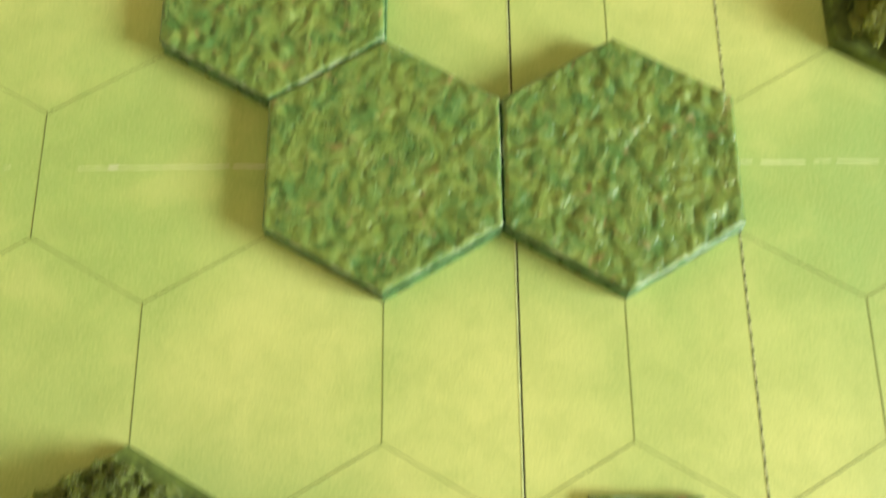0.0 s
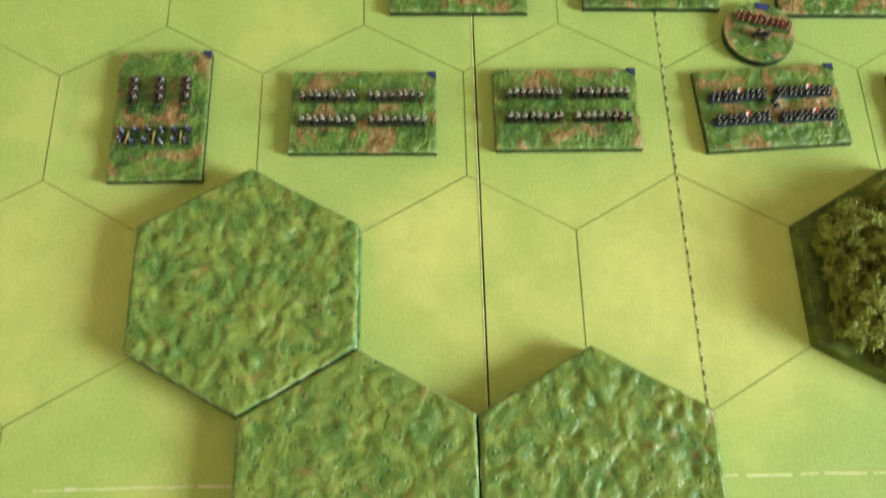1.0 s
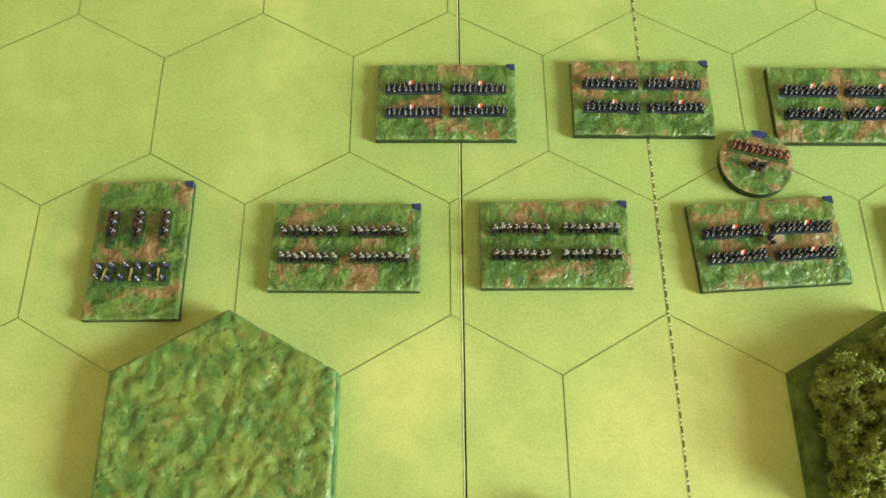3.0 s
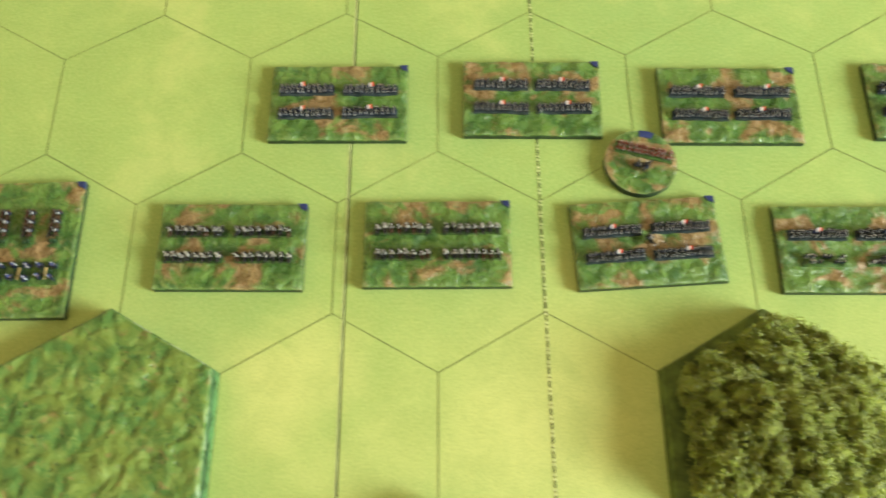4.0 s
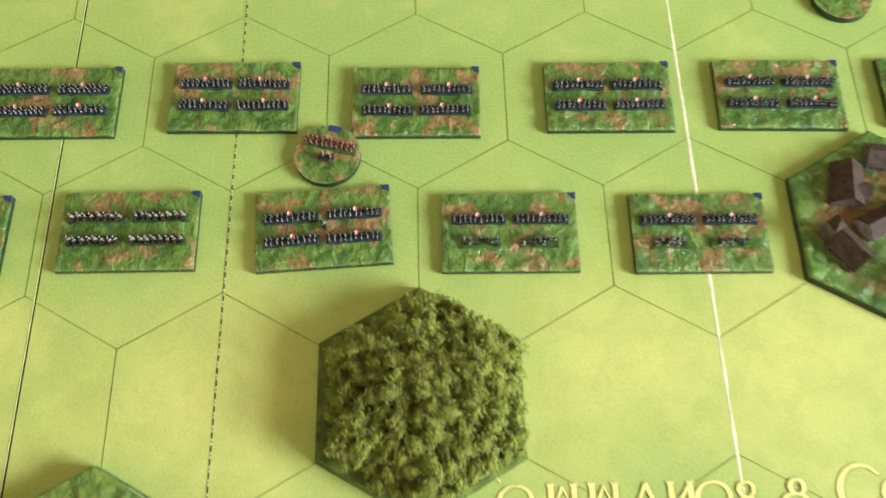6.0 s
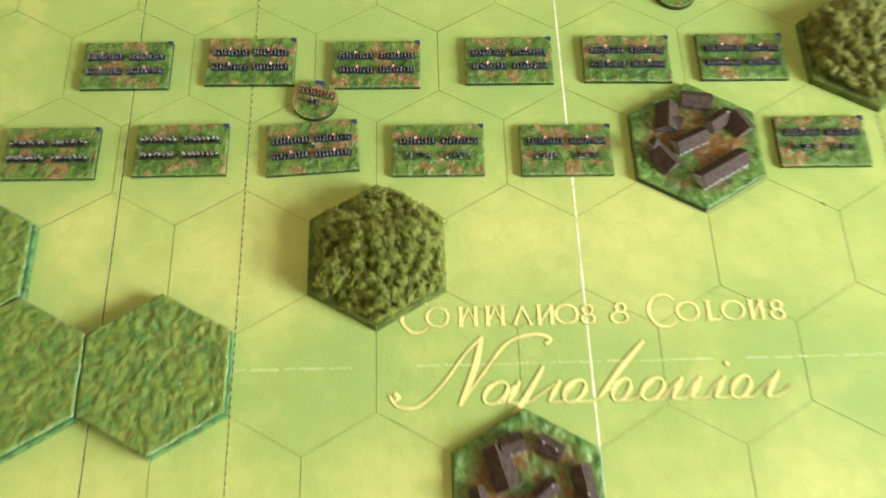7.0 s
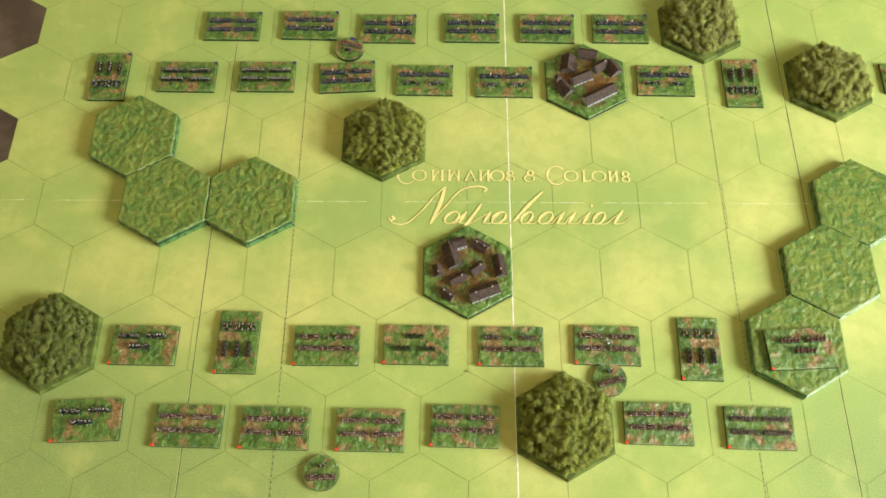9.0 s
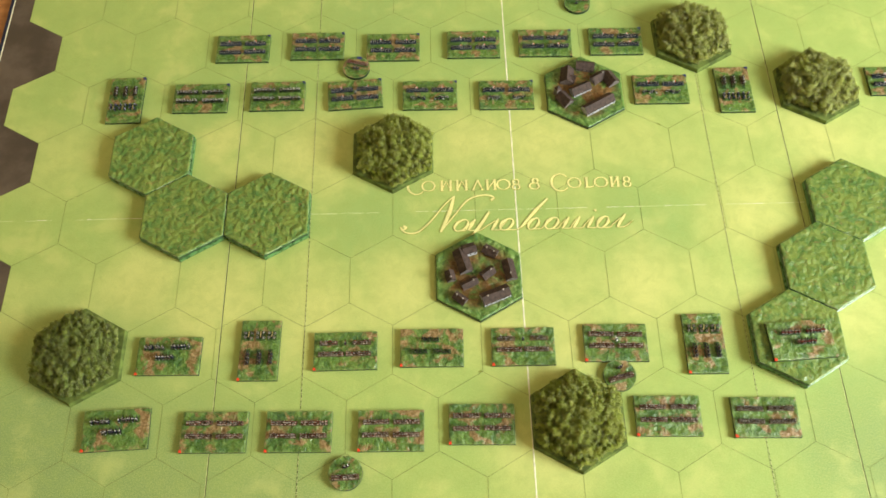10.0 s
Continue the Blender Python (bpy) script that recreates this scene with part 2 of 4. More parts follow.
def roof_material():
    n = Nodes("roof_brown")
    c = n.coords()
    a = n.noise(c, 500, 4, 0.65, 0.4)
    lines = n.put("ShaderNodeTexWave", {"Vector": c, "Scale": 520.0, "Distortion": 3.0, "Detail": 2.0}, wave_type="BANDS", bands_direction="Y").outputs["Fac"]
    col = n.mix(n.step(a, 0.3, 0.7), (0.034, 0.022, 0.018), (0.092, 0.060, 0.051))
    return n.done(col, n.step(a, 0.3, 0.7, 0.6, 0.8), n.bump(n.math("ADD", lines, a), 0.5, 0.0002), 0.25)


def wood_material():
    n = Nodes("table_wood")
    c = n.coords(False)
    g = n.noise(n.put("ShaderNodeMapping", {"Vector": c, "Scale": (2.5, 40.0, 10.0)}).outputs[0], 3, 5, 0.6, 0.6)
    col = n.mix(n.step(g, 0.3, 0.7), (0.30, 0.115, 0.035), (0.46, 0.20, 0.065))
    return n.done(col, 0.38, n.bump(g, 0.1, 0.0004), 0.5)


def wall_material(name, colour):
    n = Nodes(name)
    c = n.coords(False)
    a = n.noise(c, 6, 5, 0.6)
    col = n.mix(n.step(a, 0.3, 0.7), tuple(v * 0.95 for v in colour), colour)
    return n.done(col, 0.85, n.bump(n.noise(c, 160, 3), 0.1, 0.002), 0.2)


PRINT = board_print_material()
BORDER = border_print_material()
LINE = plain("printed_line", (0.19, 0.225, 0.065), 0.6, 0.3, 0.3, 60)
INK = plain("printed_olive", (0.085, 0.095, 0.036), 0.6, 0.3, 0.25, 60)
PALE = plain("pale_printed_line", (0.62, 0.62, 0.32), 0.6, 0.3, 0.2, 200)
WORN = plain("worn_card", (0.78, 0.755, 0.56), 0.8, 0.2, 0.16, 300)
FAINT = plain("worn_print", (0.70, 0.72, 0.42), 0.7, 0.2, 0.15, 300)
LIT_FOLD_EDGE = plain("lit_worn_fold_edge", (0.53, 0.58, 0.25), 0.7, 0.2, 0.2, 300)
GOLD = plain("yellow_print", (0.80, 0.74, 0.31), 0.55, 0.3, 0.10, 120)
GOLD_EDGE = plain("ochre_print", (0.34, 0.36, 0.075), 0.6, 0.3, 0.15, 120)
HINGE = plain("hinge_cloth", (0.07, 0.078, 0.03), 0.8, 0.2)
CARD = plain("grey_card", (0.12, 0.11, 0.06), 0.8, 0.2)
NAVY = plain("navy_card", (0.035, 0.05, 0.14), 0.6, 0.3)
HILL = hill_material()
HILL_SIDE = plain("hill_edge_green", (0.08, 0.19, 0.065), 0.28, 0.5, 0.45, 220)
# Edge green of the upper board, with the shade under the lip mixed in
HILL_SIDE_SHADED = plain("hill_edge_shaded", (0.030, 0.072, 0.034), 0.3, 0.5, 0.5, 220)
HILL_LIP = worn_glint_material()
BASE = base_material()
DRY_BASE = base_material("base_dry_turf_paint", 0.03)
BASE_SIDE = plain("base_edge_green", (0.017, 0.036, 0.015), 0.42, 0.5, 0.4, 250)
TOWN = town_material()
FOLIAGE = foliage_material("clump_foliage", (0.20, 0.235, 0.047), (0.25, 0.277, 0.057), (0.292, 0.31, 0.068))
# Foliage of the near left tile, its corner's shade put into the colour
CORNER_SHADE_FOLIAGE = foliage_material("corner_shade_foliage", (0.15, 0.19, 0.05), (0.185, 0.22, 0.058), (0.21, 0.245, 0.065))
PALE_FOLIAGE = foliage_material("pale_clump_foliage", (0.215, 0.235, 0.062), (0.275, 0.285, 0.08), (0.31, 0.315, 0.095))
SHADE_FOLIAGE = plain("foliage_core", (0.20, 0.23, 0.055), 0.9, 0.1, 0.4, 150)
WOOD_BASE = plain("wood_tile_green", (0.105, 0.14, 0.032), 0.75, 0.2, 0.45, 160)
ROOF = roof_material()
RENDER_GREY = plain("house_pale_grey", (0.40, 0.40, 0.43), 0.5, 0.4, 0.35, 500)
CHIMNEY = plain("chimney_pot", (0.42, 0.36, 0.33), 0.4, 0.4, 0.3, 500)
STONE = plain("house_grey", (0.15, 0.125, 0.12), 0.6, 0.4, 0.35, 500)
WHITE = plain("white_paint", (0.82, 0.81, 0.77), 0.3, 0.5, 0.08, 600)
BLUE = plain("coat_blue", (0.018, 0.025, 0.056), 0.24, 0.5, 0.35, 700)
BRIGHT_BLUE = plain("marker_blue", (0.020, 0.034, 0.135), 0.42, 0.5, 0.25, 300)
COAT_LIGHT = plain("shako_blue", (0.05, 0.07, 0.22), 0.3, 0.5, 0.3, 700)
RED = plain("coat_red", (0.24, 0.040, 0.028), 0.24, 0.5, 0.35, 700)
DULL_RED = plain("coat_dull_red", (0.12, 0.035, 0.026), 0.24, 0.5, 0.4, 700)
BRIGHT_RED = plain("marker_red", (0.72, 0.055, 0.018), 0.42, 0.5, 0.15, 300)
BLACK = plain("black_paint", (0.020, 0.019, 0.019), 0.24, 0.5, 0.4, 700)
BAY = plain("horse_brown", (0.055, 0.028, 0.016), 0.24, 0.5, 0.45, 700)
RIFLE_GREEN = plain("coat_green", (0.024, 0.055, 0.026), 0.24, 0.5, 0.35, 700)
STRIP_GREEN = plain("strip_green", (0.05, 0.10, 0.025), 0.24, 0.5, 0.5, 400)
DARK_STRIP = plain("strip_dark", (0.028, 0.040, 0.042), 0.18, 0.5, 0.5, 400)
STRIP_BROWN = plain("strip_brown", (0.10, 0.075, 0.042), 0.24, 0.5, 0.5, 400)
STEEL = plain("steel_paint", (0.55, 0.56, 0.58), 0.28, 0.5, 0.3, 700, 0.7)
PALE_GREY = plain("pack_grey", (0.58, 0.51, 0.44), 0.4, 0.5, 0.3, 700)
GREY = plain("coat_grey", (0.20, 0.18, 0.16), 0.45, 0.5, 0.3, 700)
BRASS = plain("gun_brass", (0.70, 0.56, 0.26), 0.3, 0.5, 0.2, 700, 0.6)
TABLE = wood_material()
WALL = wall_material("wall_cream", (0.92, 0.815, 0.605))
FLOOR = wall_material("floor_brown", (0.47, 0.32, 0.185))

# ---- mesh tools ----


class Mesh:
    """Collects faces of several pieces into one mesh."""

    def __init__(self):
        self.v, self.f, self.m = [], [], []

    def add(self, verts, faces, slot=0):
        o = len(self.v)
        self.v.extend(verts)
        self.f.extend(tuple(o + i for i in f) for f in faces)
        self.m.extend([slot] * len(faces))

    def loft(self, rings, slot=0, cap=True):
        """Closed rings of equal length joined to a skin."""
        k = len(rings[0])
        verts = [p for r in rings for p in r]
        faces = [(a * k + i, a * k + (i + 1) % k, (a + 1) * k + (i + 1) % k, (a + 1) * k + i) for a in range(len(rings) - 1) for i in range(k)]
        if cap:
            faces += [tuple(range(k))[::-1], tuple((len(rings) - 1) * k + i for i in range(k))]
        self.add(verts, faces, slot)

    def post(self, x, y, levels, sides=6, slot=0, turn=0.0):
        """An upright turned shape; levels of (z, half width, half depth)."""
        self.loft([[(x + a * math.cos(turn + 2 * math.pi * i / sides), y + b * math.sin(turn + 2 * math.pi * i / sides), z) for i in range(sides)] for z, a, b in levels], slot)

    def box(self, x0, x1, y0, y1, z0, z1, slot=0, taper=0.0):
        t = taper
        self.loft([[(x0, y0, z0), (x1, y0, z0), (x1, y1, z0), (x0, y1, z0)], [(x0 + t, y0 + t, z1), (x1 - t, y0 + t, z1), (x1 - t, y1 - t, z1), (x0 + t, y1 - t, z1)]], slot)

    def data(self, name, mats, smooth=False):
        me = bpy.data.meshes.new(name)
        me.from_pydata(self.v, [], self.f)
        for m in mats:
            me.materials.append(m)
        me.polygons.foreach_set("material_index", self.m)
        me.polygons.foreach_set("use_smooth", [smooth] * len(self.f))
        me.update()
        return me


def part(name, me, parent=None, m=None, label=""):
    ob = new(name, me)
    ob.parent = parent
    if m is not None:
        ob.matrix_basis = m
    return tagged(ob, label) if label else ob


def thing(name, m, label, category, group="", kind=""):
    ob = new(name)
    ob.empty_display_size = 0.01
    ob.matrix_basis = m
    return tagged(ob, label, category, group, kind)


def hexagon(r, z=0.0, x=0.0, y=0.0):
    return [(x + r * math.cos(radians(30 + 60 * i)), y + r * math.sin(radians(30 + 60 * i)), z) for i in range(6)]


def strip(mesh, a, b, width, z, slot=0):
    """A flat printed stroke from a to b."""
    (x0, y0), (x1, y1) = a, b
    d = math.hypot(x1 - x0, y1 - y0)
    nx, ny = -(y1 - y0) / d * width / 2, (x1 - x0) / d * width / 2
    mesh.add([(x0 - nx, y0 - ny, z), (x1 - nx, y1 - ny, z), (x1 + nx, y1 + ny, z), (x0 + nx, y0 + ny, z)], [(0, 1, 2, 3)], slot)


# ---- room and table ----
FLOOR_Z, TOP_Z = -0.76, 2.0 - 0.1
X0, X1, Y0, Y1 = -2.1, 1.5, -2.0, 2.2


def slab(name, x0, x1, y0, y1, z0, z1, mat, label, category):
    k = Mesh()
    k.box(x0, x1, y0, y1, z0, z1)
    return tagged(new(name, k.data(name, [mat])), label, category, kind="structure")


slab("floor", X0, X1, Y0, Y1, FLOOR_Z - 0.1, FLOOR_Z, FLOOR, "brown wooden floor under the table", "floor")
slab("ceiling", X0, X1, Y0, Y1, TOP_Z, TOP_Z + 0.1, WALL, "plain cream ceiling", "ceiling")
slab("wall_north", X0, X1, Y1, Y1 + 0.1, FLOOR_Z, TOP_Z, WALL, "plain cream plaster wall", "wall")
slab("wall_south", X0, X1, Y0 - 0.1, Y0, FLOOR_Z, TOP_Z, WALL, "plain cream plaster wall", "wall")
slab("wall_west", X0 - 0.1, X0, Y0, Y1, FLOOR_Z, TOP_Z, WALL, "plain cream plaster wall", "wall")
wy0, wy1, wz0, wz1 = WIN_Y - 0.42, WIN_Y + 0.42, WIN_Z - 0.42, WIN_Z + 0.42
wall = Mesh()
wall.box(X1, X1 + 0.1, Y0, wy0, FLOOR_Z, TOP_Z)
wall.box(X1, X1 + 0.1, wy1, Y1, FLOOR_Z, TOP_Z)
wall.box(X1, X1 + 0.1, wy0, wy1, FLOOR_Z, wz0)
wall.box(X1, X1 + 0.1, wy0, wy1, wz1, TOP_Z)
tagged(new("wall_east", wall.data("wall_east", [WALL])), "cream plaster wall with a window opening", "wall", kind="structure")

table = thing("dining_table", pose(0, 0, FLOOR_Z), "orange-brown wooden table under the game board", "table")
BOARD_BOTTOM = -0.0032
t_top = BOARD_BOTTOM - 0.0012
k = Mesh()
k.loft([[(sx * (0.75 - c), sy * (0.5 - c), t_top - FLOOR_Z - z) for sx, sy in ((-1, -1), (1, -1), (1, 1), (-1, 1))] for z, c in ((0.03, 0.004), (0.026, 0.0), (0.004, 0.0), (0.0, 0.004))])
part("tabletop", k.data("tabletop", [TABLE]), table)
k = Mesh()
k.loft([[(sx * a, sy * a, z) for sx, sy in ((-1, -1), (1, -1), (1, 1), (-1, 1))] for z, a in ((0, 0.022), (t_top - FLOOR_Z - 0.03, 0.032))])
leg = k.data("leg", [TABLE])
for sx in (-1, 1):
    for sy in (-1, 1):
        part("leg", leg, table, pose(sx * 0.68, sy * 0.43, 0))

k = Mesh()
k.box(-0.3915, 0.3915, -0.268, 0.268, t_top, BOARD_BOTTOM - 0.0002)
tagged(new("backing_sheet", k.data("backing_sheet", [NAVY])), "dark navy card sheet lying under the game board", "card sheet")

# ---- the game board ----
BX, BY = 0.3862, 0.262
FOLDS = (-0.1962, -0.0002, 0.1958)
GAP = 0.00036
board = thing("game_board", pose(0, 0, 0), "folding card game board printed with green hexes and a brown border", "game board")
edges_x = [-BX, *FOLDS, BX]


def hex_centres():
    for row in range(-4, 5):
        for i in range(-6, 7 if row % 2 == 0 else 6):
            yield (i + (0.5 if row % 2 else 0)) * W, row * ROW


for n in range(4):
    x0, x1 = edges_x[n] + (GAP / 2 if n else 0), edges_x[n + 1] - (GAP / 2 if n < 3 else 0)
    k = Mesh()
    zt = -0.00012
    k.loft([[(a + c, -BY + c, z), (b - c, -BY + c, z), (b - c, BY - c, z), (a + c, BY - c, z)] for a, b, z, c in ((x0, x1, BOARD_BOTTOM, 0.0), (x0, x1, zt - 0.0004, 0.0), (x0, x1, zt, 0.00015))])
    me = k.data("panel", [BORDER, CARD])
    for p in me.polygons:
        p.material_index = 0 if p.normal.z > 0.5 else 1
    panel = part("panel", me, board)
    bm = bmesh.new()
    for hx, hy in hex_centres():
        bm.faces.new([bm.verts.new(v) for v in hexagon(S, 0.0, hx, hy)])
    bmesh.ops.remove_doubles(bm, verts=bm.verts, dist=1e-5)
    for at, keep in ((x0 + 0.00008, 1), (x1 - 0.00008, -1)):
        bmesh.ops.bisect_plane(bm, geom=bm.verts[:] + bm.edges[:] + bm.faces[:], plane_co=(at, 0, 0), plane_no=(keep, 0, 0), clear_inner=True)
    me = bpy.data.meshes.new("printed_field")
    bm.to_mesh(me)
    bm.free()
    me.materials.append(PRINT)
    part("printed_field", me, panel, label="mottled yellow-green printed field")

# printed hex outlines
k = Mesh()
seen_edges = set()
for hx, hy in hex_centres():
    ring = hexagon(S, 0, hx, hy)
    for i in range(6):
        a, b = ring[i][:2], ring[(i + 1) % 6][:2]
        key = (round((a[0] + b[0]) * 2000), round((a[1] + b[1]) * 2000))
        if key not in seen_edges:
            seen_edges.add(key)
            strip(k, a, b, 0.00027, 0.00006 + 0.000008 * (i % 3))
part("hex_grid", k.data("hex_grid", [LINE]), board, label="thin dark olive printed hex lines")

# dash-dot lines between the sections
for sx in (-0.1422, 0.1412):
    k = Mesh()
    y = -7 * S + 0.0005
    while y < 7 * S - 0.0034:
        strip(k, (sx, y), (sx, y + 0.0017), 0.00044, 0.00012, 1)
        strip(k, (sx, y + 0.0018), (sx, y + 0.0023), 0.0006, 0.0001, 0)
        strip(k, (sx, y + 0.00245), (sx, y + 0.0028), 0.00044, 0.00012, 1)
        strip(k, (sx, y + 0.0029), (sx, y + 0.0034), 0.0006, 0.0001, 0)
        y += 0.0036
    part("section_line", k.data("section_line", [PALE, INK]), board, label="dark olive and cream dash-dot printed line")

# worn folds
for fx in FOLDS:
    k = Mesh()
    strip(k, (fx, -BY + 0.001), (fx, BY - 0.001), 0.0012, -0.00042)
    part("fold_hinge", k.data("fold_hinge", [HINGE]), board, label="dark olive cloth hinge")
for sx in (-1, 1):
    k = Mesh()
    k.loft([[(sx * BX - a, y, z) for a, z in ((0.0005, -0.0010), (0.0005, 0.00004), (-0.0003, 0.0), (-0.0003, -0.0010))] for y in (-BY, BY)])
    part("worn_edge", k.data("worn_edge", [WORN]), board, label="white bare card edge")
rng = random.Random(4)
# middle fold is worn white; outer strips also paint the groove's lit left edge
for fx, width, mat in ((FOLDS[0] - 0.00046, 0.00046, LIT_FOLD_EDGE), (FOLDS[1], 0.00105, WORN), (FOLDS[2] - 0.00046, 0.00046, LIT_FOLD_EDGE)):
    k = Mesh()
    y = -BY + 0.002
    ring = []
    while y < BY - 0.002:
        w = width * rng.uniform(0.7, 1.15) / 2
        ring.append([(fx - w, y, 0.00002), (fx - w * 0.4, y, 0.0001), (fx + w * 0.4, y, 0.0001), (fx + w, y, 0.00002)])
        y += rng.uniform(0.003, 0.007)
    k.loft(ring)
    part("worn_fold", k.data("worn_fold", [mat]), board, label="whitened crease worn into the card")
k = Mesh()
x = -6.3 * W
while x < 6.3 * W:
    length = rng.uniform(0.002, 0.012)
    if rng.random() < 0.88:
        strip(k, (x, 0.0016 + rng.uniform(-0.00015, 0.00015)), (x + length, 0.0016 + rng.uniform(-0.00015, 0.00015)), rng.uniform(0.00018, 0.00045), 0.00012, 1 if rng.random() < 0.35 else 0)
    x += length + rng.uniform(0, 0.003)
strip(k, (-0.2965, 0.0015), (-0.2940, 0.0016), 0.0007, 0.00016, 1)
strip(k, (-0.3040, 0.0014), (-0.2800, 0.0016), 0.00025, 0.00014, 0)
tagged(part("worn_cross_fold", k.data("worn_cross_fold", [FAINT, WORN]), board, label="broken pale crease across the card"), kind="stuff")

# printed yellow heading, as plain shapes
heading = Mesh()
strokes = []


def stroke(points, widths, slot=0, dz=0.0, dx=0.0, dy=0.0, steps=14):
    """A flat brush stroke along a smooth line; widths swell between the ends."""
    pts = [Vector((x / 1000, y / 1000)) for x, y in points]
    line = []
    for i in range(len(pts) - 1):
        p0, p1, p2, p3 = pts[max(i - 1, 0)], pts[i], pts[i + 1], pts[min(i + 2, len(pts) - 1)]
        for j in range(steps):
            t = j / steps
            line.append(0.5 * ((2 * p1) + (p2 - p0) * t + (2 * p0 - 5 * p1 + 4 * p2 - p3) * t * t + (3 * p1 - p0 - 3 * p2 + p3) * t ** 3))
    line.append(pts[-1])
    strokes.append(slot)
    z = (0.00012 if slot else 0.00021) + 0.0000015 * len(strokes)
    verts, n = [], len(line)
    for i, p in enumerate(line):
        d = (line[min(i + 1, n - 1)] - line[max(i - 1, 0)]).normalized()
        w = np.interp(i / (n - 1), np.linspace(0, 1, len(widths)), widths) / 2000
        z += 0.0000002
        verts += [(p.x - d.y * w + dx, p.y + d.x * w + dy, z), (p.x + d.y * w + dx, p.y - d.x * w + dy, z)]
    heading.add(verts, [(2 * i, 2 * i + 1, 2 * i + 3, 2 * i + 2) for i in range(n - 1)], slot)


def both(points, widths):
    stroke(points, [w + 0.25 for w in widths], 1, -0.00004, 0.00022, -0.00026)
    stroke(points, widths)


def oval(x, y, a, b, gap=0.0):
    ring = [(x + a * math.cos(gap + (2 * math.pi - 2 * gap) * i / 10), y + b * math.sin(gap + (2 * math.pi - 2 * gap) * i / 10)) for i in range(11)]
    both(ring, [0.7, 1.1, 1.9, 1.1, 0.7] if gap else [1.5, 0.6, 1.5, 0.6, 1.5])


def pillar(x, y, h, feet=1.4):
    both([(x, y - h / 2), (x, y + h / 2)], [1.6, 1.6])
    for s in (-1, 1):
        both([(x - feet, y + s * h / 2), (x + feet, y + s * h / 2)], [0.55, 0.55])


for x in (-69.0, 32.0):
    oval(x, 22.3, 6.2, 7.0, 0.7)
for x in (-60.6, 41.8, 60.5, -8.0):
    oval(x, 21.8, 4.4, 4.0)
for x, half in ((-48.2, 3.1), (-37.2, 3.1), (-16.7, 2.6), (70.2, 2.2)):
    for side in (-1, 1):
        pillar(x + side * half, 21.8, 8.2, 1.2)
    if half > 3:
        both([(x - half, 18.2), (x, 25.4)], [1.0, 0.8])
        both([(x, 25.4), (x + half, 18.2)], [0.6, 0.5])
    else:
        both([(x - half, 18.0), (x + half, 25.6)], [0.9, 0.9])
for side in (-1, 1):
    both([(-26.1 + side * 3.3, 17.8), (-26.1, 25.8)], [1.0 - 0.3 * side, 1.2 + 0.4 * side])
    both([(-26.1 + side * 3.3 - 1.1, 17.8), (-26.1 + side * 3.3 + 1.1, 17.8)], [0.5, 0.5])
pillar(50.4, 21.8, 8.2, 1.8)
both([(50.4, 18.0), (54.4, 18.1), (55.0, 19.6)], [0.8, 0.8, 0.5])
for x in (0.8, 78.6):
    oval(x, 23.6, 2.0, 1.9)
    oval(x, 19.5, 2.5, 2.0)
oval(14.4, 24.0, 1.9, 1.9)
oval(13.6, 19.8, 3.3, 2.5)
# script line: one long flourish and a run of loops
both([(-78.5, -9.5), (-76.5, -11), (-78.5, -12.5), (-80.3, -10.5), (-77, -14.6), (-69, -14.8), (-60, -7), (-50, 6), (-43, 13)], [1.6, 1.6, 1.2, 0.9, 1.0, 1.2, 1.1, 0.9, 0.8])
both([(-43, 13), (-46.5, 0), (-52.8, -15)], [1.6, 2.9, 1.6])
both([(-52.8, -15), (-43, -2), (-33, 10), (-22, 13.5), (-15.5, 11.5), (-17.5, 9)], [0.8, 1.0, 1.2, 1.3, 1.5, 1.8])
# slanting bars and leaf-shaped rings, in one running line
loops = ((-38.5, 4.6), (-7.5, 4.4), (11.0, 3.6), (23.5, 4.4), (58.5, 3.8))
bars = ((-31.5, 0), (-15.5, 0), (33.0, 0), (40.5, 0), (50.0, 0), (70.5, 1.5))
for x, half in loops:
    ring = [(x + half * math.cos(a) + 1.5 * math.sin(a), -10.2 + 0.9 * math.cos(a) + 4.3 * math.sin(a)) for a in np.linspace(0.7, 6.98, 11)]
    both(ring, [0.8, 1.2, 2.1, 1.4, 0.8, 1.1, 1.9, 0.8])
for x, tall in bars:
    both([(x - 2.6, -14.4), (x, -10.2), (x + 2.6 + tall, -5.6 + tall)], [1.0, 2.2, 1.1])
places = sorted([x for x, _ in loops] + [x for x, _ in bars])
for x0, x1 in zip(places, places[1:]):
    both([(x0 - 1.6, -14.3), (x0 + 0.35 * (x1 - x0), -14.2), (x0 + 0.6 * (x1 - x0), -11.5), (x1 + 0.4, -7.2)], [0.6, 0.7, 0.6, 0.5])
both([(68.0, -14.2), (73.0, -14.0), (79.0, -9.5)], [0.7, 0.7, 0.5])
both([(53.6, -1.4), (54.8, -0.2)], [1.7, 1.7])
both([(-19, 0), (-26, -11), (-34, -22)], [1.3, 2.4, 1.8])
both([(2, -13), (12, -1), (22, 9.5)], [1.2, 2.4, 1.2])
part("printed_heading", heading.data("printed_heading", [GOLD, GOLD_EDGE]), board, label="ornate pale yellow printed heading shapes")

# ---- hill tiles ----
HILL_H = 0.0068


